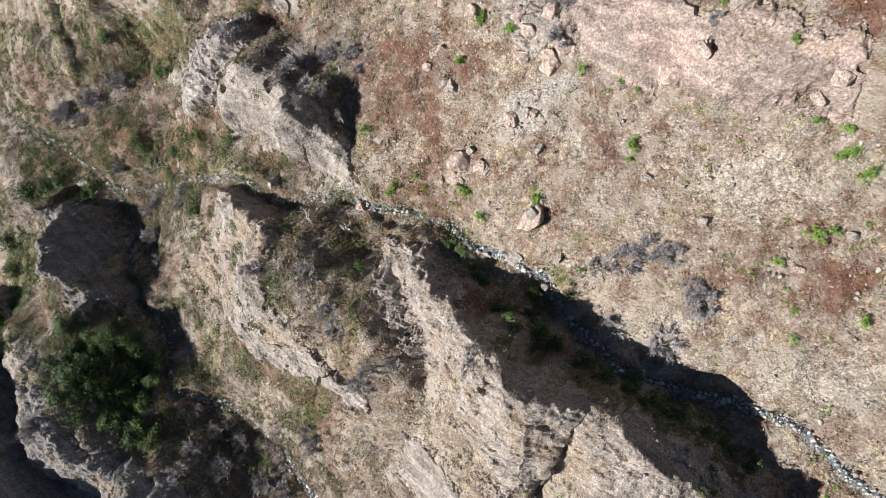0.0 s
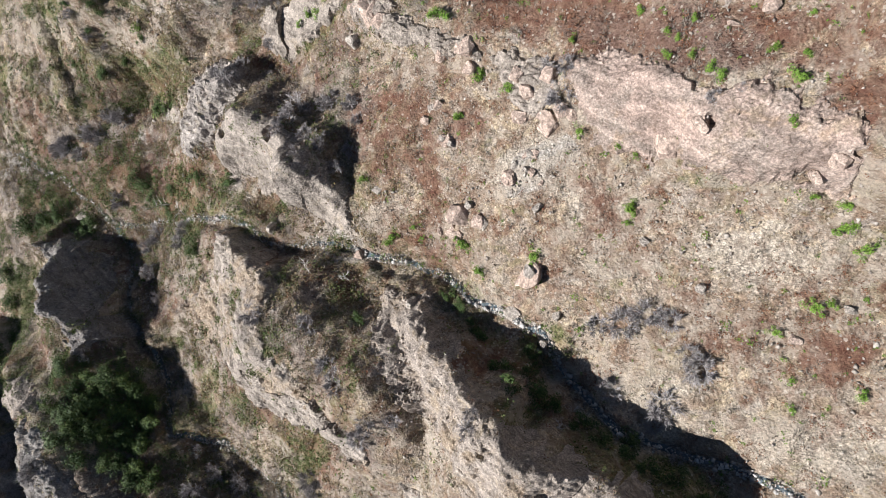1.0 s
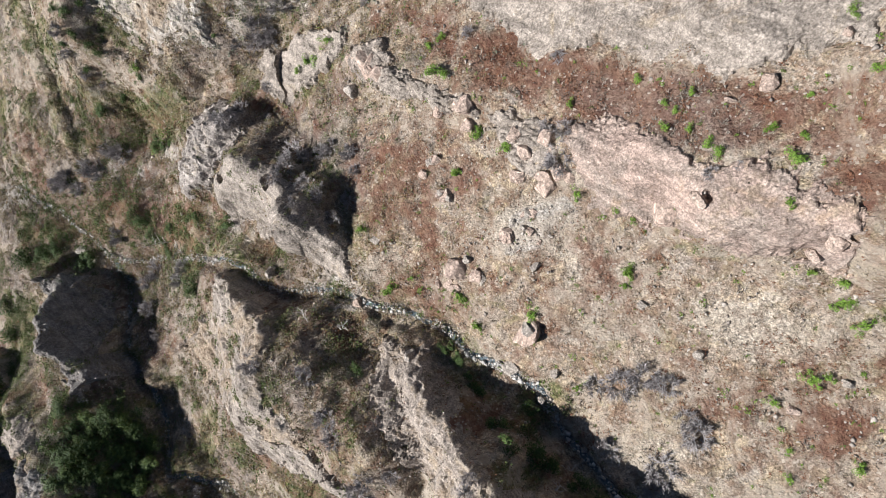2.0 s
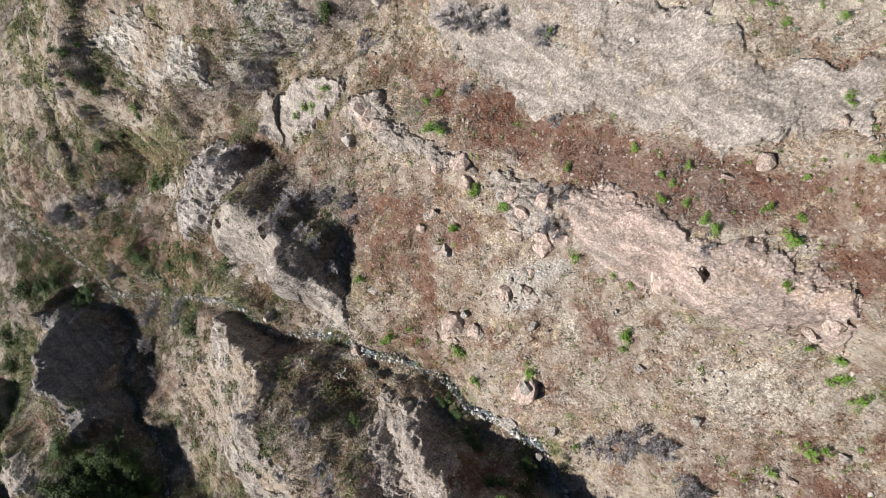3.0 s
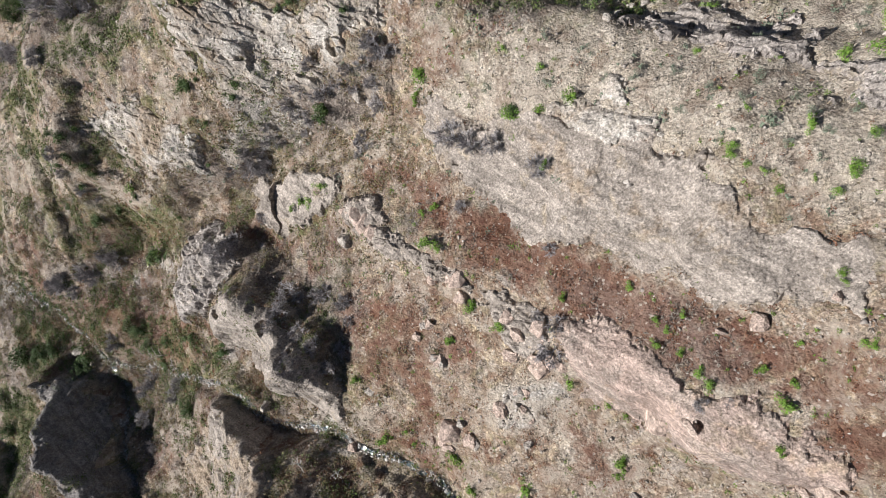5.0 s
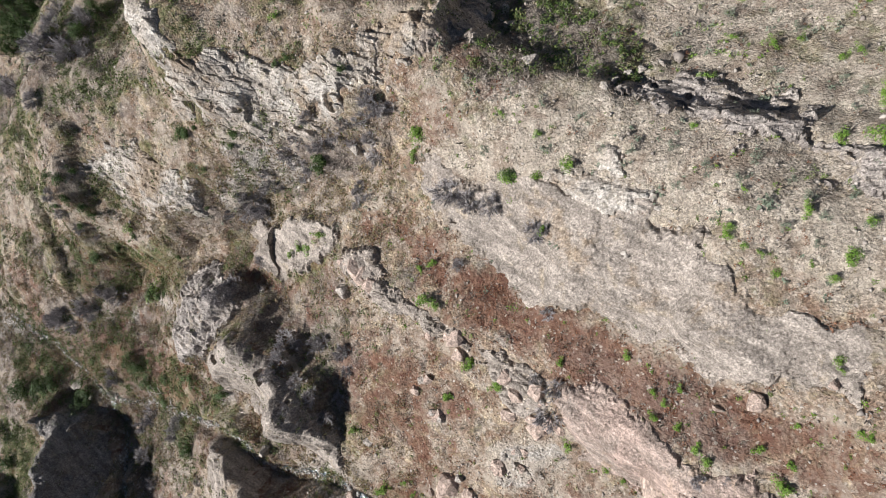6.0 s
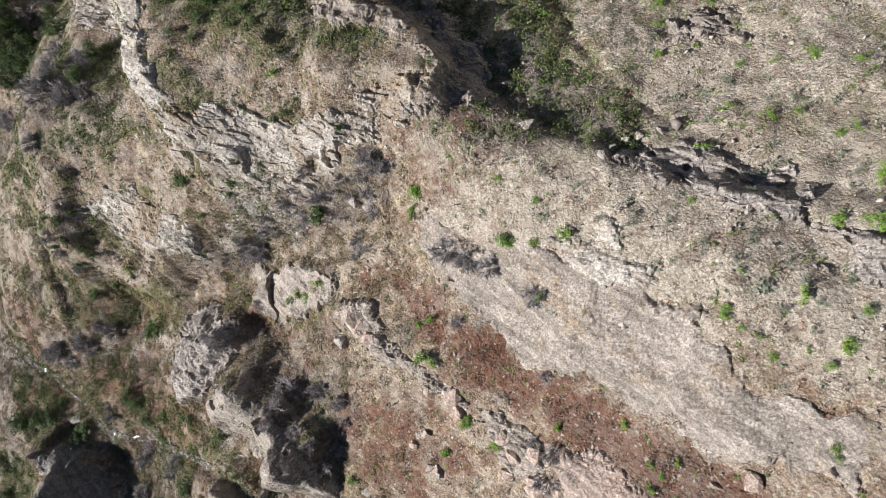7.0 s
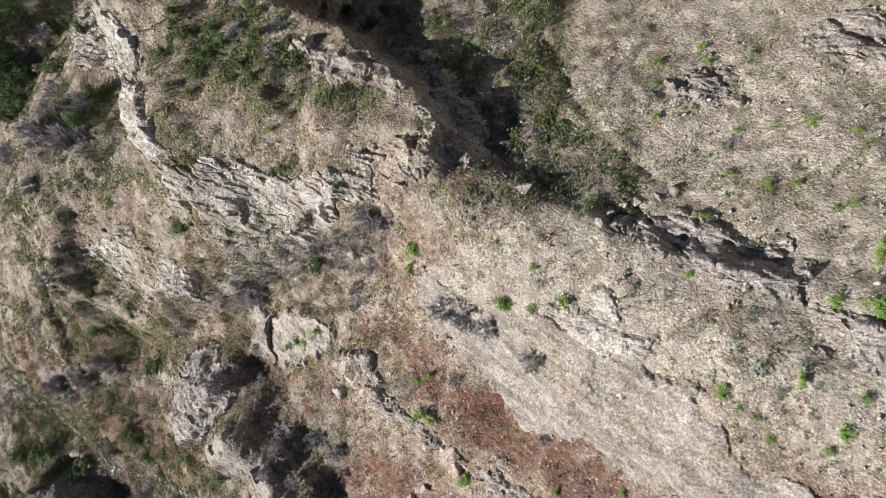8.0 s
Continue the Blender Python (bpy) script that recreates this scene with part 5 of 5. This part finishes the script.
# ---- uncounted small growth and stones ----
def heap(name, co, faces, mat, label, category):
    me = bpy.data.meshes.new(name)
    n = len(faces)
    me.vertices.add(len(co))
    me.vertices.foreach_set("co", co.astype(np.float32).ravel())
    me.loops.add(n * 3)
    me.loops.foreach_set("vertex_index", faces.astype(np.int32).ravel())
    me.polygons.add(n)
    me.polygons.foreach_set("loop_start", np.arange(0, n * 3, 3, dtype=np.int32))
    me.update(calc_edges=True)
    me.materials.append(mat)
    return tagged(new(name, me), label, category, kind="stuff")


def soil_z(x, y):
    """The visible surface without the small relief."""
    return height(x, y)


def spots_by(rng, n, weight):
    """Places in the ravine, thinned by a weight of 0 to 1."""
    x, y = rng.uniform(-100, 46, n), rng.uniform(-42, 96, n)
    ok = rng.uniform(0, 1, n) < weight(x, y)
    return x[ok], y[ok]


def tufts(name, seed, n, weight, blades, size, spread_out, mat, label):
    """Tufts of short blades, each blade one thin triangle."""
    rng = np.random.default_rng(seed)
    x, y = spots_by(rng, n, weight)
    z = soil_z(x, y)
    k = len(x)
    s = size * rng.uniform(0.55, 1.5, (k, 1))
    a = rng.uniform(0, 6.28, (k, blades))
    reach = s * rng.uniform(0.3, 1.0, (k, blades)) * spread_out
    tall = s * rng.uniform(0.25, 0.75, (k, blades))
    ca, sa = np.cos(a), np.sin(a)
    w = s * 0.11
    base = np.stack((x, y, z), -1)[:, None, :] + rng.normal(0, 0.3, (k, blades, 3)) * (s[:, :, None] * (1, 1, 0))
    tip = base + np.stack((ca * reach, sa * reach, tall), -1)
    mid = base + np.stack((ca * reach * 0.25, sa * reach * 0.25, 0 * tall - 0.05), -1)
    side = np.stack((-sa * w, ca * w, 0 * w + 0 * sa), -1)
    co = np.stack((mid - side, mid + side, tip), 2).reshape(-1, 3)
    return heap(name, co, np.arange(len(co)).reshape(-1, 3), mat, label, "grass")


def cushions(name, seed, n, weight, leaves, size, leaf, mat, label):
    """Low cushion-shaped herbs with a ragged outline, each leaf one small triangle."""
    rng = np.random.default_rng(seed)
    x, y = spots_by(rng, n, weight)
    k = len(x)
    r = size * np.exp(rng.normal(0, 0.4, (k, 1)))
    a = rng.uniform(0, 6.28, (k, leaves))
    up = rng.uniform(0.0, 1.0, (k, leaves))
    lobe = 1 + 0.4 * np.sin(2 * a + rng.uniform(0, 6.28, (k, 1))) + 0.3 * np.sin(3 * a + rng.uniform(0, 6.28, (k, 1)))
    flat = np.sqrt(1 - up * up) * rng.uniform(0.45, 1.1, (k, leaves)) * lobe * r
    c = np.stack((x[:, None] + flat * np.cos(a), y[:, None] + flat * np.sin(a), soil_z(x, y)[:, None] + up * r * 0.75 * rng.uniform(0.6, 1.1, (k, leaves))), -1)
    u = rng.normal(0, 1, (k, leaves, 3)) * (1, 1, 0.55)
    v = rng.normal(0, 1, (k, leaves, 3)) * (1, 1, 0.55)
    u = u / np.linalg.norm(u, axis=-1, keepdims=True)
    v = v - (u * v).sum(-1, keepdims=True) * u
    v = v / np.linalg.norm(v, axis=-1, keepdims=True)
    long = leaf * rng.uniform(0.7, 1.4, (k, leaves, 1)) * (r / size)[:, :, None] ** 0.5
    co = np.stack((c - 0.6 * long * u, c + 0.4 * long * u + 0.42 * long * v, c + 0.4 * long * u - 0.42 * long * v), 2).reshape(-1, 3)
    return heap(name, co, np.arange(len(co)).reshape(-1, 3), mat, label, "herbs")


def stones(name, seed, n, weight, size, mat, label):
    rng = np.random.default_rng(seed)
    x, y = spots_by(rng, n, weight)
    k = len(x)
    s = size * np.exp(rng.normal(0, 0.45, k))
    unit = np.array([(1, 0, 0), (-1, 0, 0), (0, 1, 0), (0, -1, 0), (0, 0, 1), (0, 0, -1)], float)
    a = rng.uniform(0, 6.28, k)
    p = unit[None] * rng.uniform(0.55, 1.1, (k, 6, 1)) + rng.normal(0, 0.22, (k, 6, 3))
    p[:, :, 2] *= 0.7
    rx = p[:, :, 0] * np.cos(a)[:, None] - p[:, :, 1] * np.sin(a)[:, None]
    ry = p[:, :, 0] * np.sin(a)[:, None] + p[:, :, 1] * np.cos(a)[:, None]
    co = np.stack((rx, ry, p[:, :, 2]), -1) * s[:, None, None] + np.stack((x, y, soil_z(x, y) + 0.05), -1)[:, None]
    tri = np.array([(0, 2, 4), (2, 1, 4), (1, 3, 4), (3, 0, 4), (2, 0, 5), (1, 2, 5), (3, 1, 5), (0, 3, 5)])
    faces = (np.arange(k)[:, None, None] * 6 + tri[None]).reshape(-1, 3)
    return heap(name, co.reshape(-1, 3), faces, mat, label, "stones")


def clumpy(x, y, size, seed, lo=-0.1, hi=0.5):
    return step(lo, hi, fbm(x, y, size, 4, seed))


def bare(x, y):
    """1 on soil, 0 on rock."""
    return 1 - 0.85 * np.clip(rock_lift(x, y, 1.0), 0, 1)


BRUSH = varied("brush", [(0.15, 0.125, 0.10), (0.22, 0.19, 0.16), (0.30, 0.265, 0.22)], 0.9)
UNDERGROWTH = varied("undergrowth", [(0.045, 0.07, 0.02), (0.09, 0.125, 0.036), (0.15, 0.165, 0.06), (0.16, 0.125, 0.08)], 0.7)
WHITE_STONE = varied("stream_stone", [(0.28, 0.265, 0.245), (0.42, 0.40, 0.375), (0.56, 0.54, 0.51)], 0.8)


def lush(x, y):
    """1 in the green patches."""
    return step(0.55, 0.95, cover(x, y)["green"])


def bed(x, y):
    """1 on the stony stream beds."""
    return np.max([step(0.6, 0.15, along(x + 0.5 * fbm(x, y, 3, 3, 61), y + 0.5 * fbm(x, y, 3, 3, 62), line)[0]) for line, _, _ in GULLIES[:2]], axis=0)


def near_gully(x, y, reach):
    """1 beside the gullies, fading to 0 at the reach."""
    return np.max([step(reach, 0.4 * reach, along(x + 3 * fbm(x, y, 9, 3, 64), y, line)[0]) for line, _, _ in GULLIES[:3]], axis=0)


MIXED = varied("mixed_scrub", [(0.19, 0.09, 0.052), (0.24, 0.175, 0.12), (0.11, 0.14, 0.046), (0.27, 0.225, 0.175), (0.25, 0.21, 0.07), (0.23, 0.205, 0.19), (0.085, 0.115, 0.04)], 0.9)
cushions("mixed_scrub", 11, 190000, lambda x, y: step(6, -12, x) * near_gully(x, y, 20) * clumpy(x, y, 2.2, 360, -0.45, 0.2) * bare(x, y), 12, 0.25, 0.12, MIXED, "mixed rust, olive and grey scrub along the gullies")
tufts("dry_grass", 1, 75000, lambda x, y: bare(x, y) * clumpy(x, y, 2.5, 300, -0.2, 0.4) * (1 - 0.6 * cover(x, y)["red"]), 8, 0.22, 1.0, STRAW, "straw-coloured dry grass tufts over the slopes")
cushions("rust_herbs", 2, 130000, lambda x, y: bare(x, y) * np.clip(0.12 * clumpy(x, y, 2, 310) + cover(x, y)["red"] * clumpy(x, y, 1.8, 311, -0.2, 0.4), 0, 1), 12, 0.19, 0.09, RUST, "rust-brown withered herbs on the terraces")
cushions("green_herbs", 3, 50000, lambda x, y: np.clip(0.06 * clumpy(x, y, 1.2, 320, 0.1, 0.6) + lush(x, y) * clumpy(x, y, 1.6, 321, 0.0, 0.5), 0, 1), 18, 0.26, 0.11, HERB, "low green herbs in damp hollows")
cushions("undergrowth", 6, 100000, lambda x, y: np.clip(lush(x, y) * clumpy(x, y, 3.0, 325, -0.3, 0.3) + 0.16 * step(5, -30, x) * clumpy(x, y, 4.0, 326, 0.0, 0.5), 0, 1), 22, 0.42, 0.14, UNDERGROWTH, "dark green and brown undergrowth in the gullies")
tufts("dead_brush", 4, 72000, lambda x, y: (0.3 + 0.7 * bare(x, y)) * (0.05 + 0.25 * clumpy(x, y, 3.5, 330, 0.1, 0.55) + 0.4 * cover(x, y)["brush"]), 10, 0.36, 1.1, BRUSH, "low grey dead brush")
stones("scree", 5, 90000, lambda x, y: np.clip(0.09 + 0.2 * clumpy(x, y, 6, 340, 0.0, 0.6) + 0.7 * cover(x, y)["gravel"], 0, 1), 0.12, STONE, "pale loose stones and scree")
stones("stream_stones", 7, 300000, lambda x, y: 0.8 * bed(x, y), 0.15, WHITE_STONE, "whitish cobbles in the stream beds")

FRESH = varied("fresh_herb", [(0.07, 0.12, 0.02), (0.13, 0.21, 0.03), (0.20, 0.29, 0.06)], 0.6)
cushions("green_seedlings", 8, 16000, lambda x, y: (step(-30, 5, x) * clumpy(x, y, 3.0, 350, 0.05, 0.6) * 0.5 + 0.06) * bare(x, y), 24, 0.20, 0.10, FRESH, "small bright green plants dotted over the slopes")
cushions("field_herbs", 9, 26000, lambda x, y: step(48, 56, y) * step(-2, 6, x) * clumpy(x, y, 2.2, 355, 0.05, 0.7) * 0.4, 24, 0.28, 0.11, FRESH, "green and olive low plants over the upper field")
cushions("sage_scrub", 10, 24000, lambda x, y: step(28, 40, y) * clumpy(x, y, 2.0, 357, 0.1, 0.7) * 0.5 * bare(x, y) + 0.8 * spread(x, y, GREEN[9:10]) * clumpy(x, y, 1.5, 358, -0.3, 0.4), 20, 0.26, 0.14, GREY_LEAF, "grey-green low scrub on the upper slopes")


# dense leafy thickets: below the bluff, on the shaded side of the flat-topped spur, along the gullies
THICKETS = [
    [(-63.0, -10.5), (-57.0, -12.0), (-53.0, -15.5), (-49.5, -20.5), (-47.0, -26.5), (-52.0, -27.0), (-58.0, -23.0), (-64.0, -18.5)],
    [(-31.0, 77.0), (-28.0, 70.5), (-22.0, 68.5), (-13.0, 71.5), (-11.0, 79.0)],
    [(5.0, 75.0), (8.0, 66.0), (9.5, 58.0), (13.5, 55.3), (20.0, 53.5), (24.0, 52.5), (19.0, 57.0), (15.5, 63.0), (12.0, 71.0)],
    [(-89.6, 26.1), (-74.5, 25.3), (-65.8, 17.8), (-73.2, 8.9), (-80.1, 5.8), (-92.6, 8.7), (-91.5, 21.8)],
    [(-65.7, 23.2), (-38.5, 17.9), (-40.9, 11.3), (-59.7, 11.4), (-65.8, 15.8)],
]
RIDGE_LEAF = varied("ridge_leaf", [(0.07, 0.075, 0.04), (0.15, 0.12, 0.09), (0.21, 0.18, 0.155), (0.17, 0.085, 0.055), (0.10, 0.12, 0.045)], 0.85)
for k, (most, size) in enumerate(((0.6, 0.6), (0.25, 0.42), (0.3, 0.42), (0.22, 0.5), (0.14, 0.45))):
    cushions("thicket", 30 + k, 120000, lambda x, y: most * spread(x, y, THICKETS[k:k + 1], 1.5) * clumpy(x, y, 2.2, 370 + k, -0.5, 0.2), 44, size, 0.14, BROAD_LEAF, "dense broad-leaved green thicket on shaded ground")


# scrub on the backs of the rock ridges
RIDGE_BACKS = [
    [(-9.8, 1.5), (-3.8, 0.7), (1.1, -3.6), (6.5, -8.8), (10.5, -12.8), (7.9, -13.1), (2.2, -9.1), (-2.4, -7.8), (-5.0, -9.9), (-7.2, -6.4)],
    [(-29.3, 3.1), (-23.0, 3.0), (-15.9, -2.0), (-9.9, -7.7), (-8.2, -12.8), (-12.2, -13.8), (-16.7, -11.4), (-21.7, -6.9), (-26.7, -2.1)],
    [(-9.1, -12.9), (-3.6, -13.8), (8.3, -19.6), (8.5, -24.6), (1.8, -27.7), (-3.4, -20.9), (-5.6, -15.9)],
    [(11.8, -13.1), (15.1, -12.8), (21.2, -15.1), (24.5, -17.6), (19.1, -17.4), (14.9, -18.0)],
]
cushions("ridge_scrub", 40, 90000, lambda x, y: 0.9 * spread(x, y, RIDGE_BACKS, 1.5) * clumpy(x, y, 1.8, 380, -0.35, 0.3), 20, 0.32, 0.11, RIDGE_LEAF, "grey-brown and dark green scrub on the rock ridges")


# ---- dead wood and water ----
def dead_tree(seed, x, y, size):
    """A fallen-in bleached tree: a bent trunk with forked bare limbs."""
    rng = random.Random(seed)
    root = new("dead_tree")
    z = ground_z(x, y)
    bm = bmesh.new()
    p, way = Vector((0, 0, -0.2)), Vector((rng.uniform(-0.4, 0.4), rng.uniform(-0.2, 0.4), 1)).normalized()
    knots = [p]
    for k in range(4):
        q = p + way * size * 0.22
        twig(bm, p, q, 0.09 * (1 - 0.18 * k), 0.09 * (1 - 0.18 * (k + 1)))
        p, way = q, (way + Vector((rng.gauss(0, 0.25), rng.gauss(0, 0.25), 0))).normalized()
        knots.append(p)
    part("trunk", bm, DEAD_WOOD, root)
    for a in knots[1:]:
        for _ in range(2):
            bm = bmesh.new()
            w = Vector((rng.gauss(0, 1), rng.gauss(0, 1), rng.uniform(0.2, 1.0))).normalized()
            b = a + w * size * rng.uniform(0.25, 0.4)
            twig(bm, a, b, 0.045, 0.025)
            for _ in range(3):
                w2 = (w + Vector((rng.gauss(0, 0.5), rng.gauss(0, 0.5), rng.gauss(0, 0.4)))).normalized()
                c = a.lerp(b, rng.uniform(0.5, 1))
                twig(bm, c, c + w2 * size * rng.uniform(0.12, 0.25), 0.022, 0.01)
            part("limb", bm, DEAD_WOOD, root)
    root.location = (x, y, z)
    return tagged(root, "bleached leafless dead tree in the shaded gully", "tree", "dead trees in the gully")


DEAD_WOOD = varied("dead_wood", [(0.42, 0.39, 0.36), (0.55, 0.52, 0.48)], 0.9)
for k, (x, y, r) in enumerate([(15.1, -10.3, 2.39), (14.0, -11.3, 1.70), (-52.5, 13.4, 3.67), (-18.5, 3.4, 2.92), (-8.1, -28.1, 1.41), (-47.9, 11.8, 3.15), (-14.2, 2.9, 2.14)]):
    dead_tree(80 + k, x, y, r)


def stream(line, half):
    """A thin sheet of water that follows the bed."""
    bm = bmesh.new()
    rows = []
    for (ax, ay, _), (bx, by, _) in zip(line, line[1:]):
        n = max(2, int(math.hypot(bx - ax, by - ay) / 0.6))
        for k in range(n):
            t = k / n
            x, y = ax + t * (bx - ax), ay + t * (by - ay)
            jx, jy = (float(0.5 * fbm(np.array([x]), np.array([y]), 3, 3, s)[0]) for s in (61, 62))
            ux, uy = (by - ay), -(bx - ax)
            n_ = math.hypot(ux, uy)
            w = half * (0.6 + 0.5 * abs(math.sin(0.7 * len(rows))))
            z = float(height(np.array([x - jx]), np.array([y - jy]))[0]) - 0.24
            rows.append([bm.verts.new((x - jx + s * w * ux / n_, y - jy + s * w * uy / n_, z)) for s in (-1, 1)])
    for a, b in zip(rows, rows[1:]):
        bm.faces.new((a[0], a[1], b[1], b[0]))
    me = bpy.data.meshes.new("stream")
    bm.to_mesh(me)
    bm.free()
    me.materials.append(WATER)
    return tagged(new("stream", me), "narrow shallow stream over pale stones", "water", kind="structure")


WATER, water_nodes, water_bsdf = material("stream_water", 0.08)
water_bsdf.inputs["Base Color"].default_value = (0.10, 0.125, 0.135, 1)
water_bsdf.inputs["Specular IOR Level"].default_value = 0.5
bump(water_nodes, water_bsdf, noise_node(water_nodes, 5, 4, 0.6), 0.06, 0.6)
stream(GULLIES[0][0], 0.55)
stream(GULLIES[1][0], 0.35)
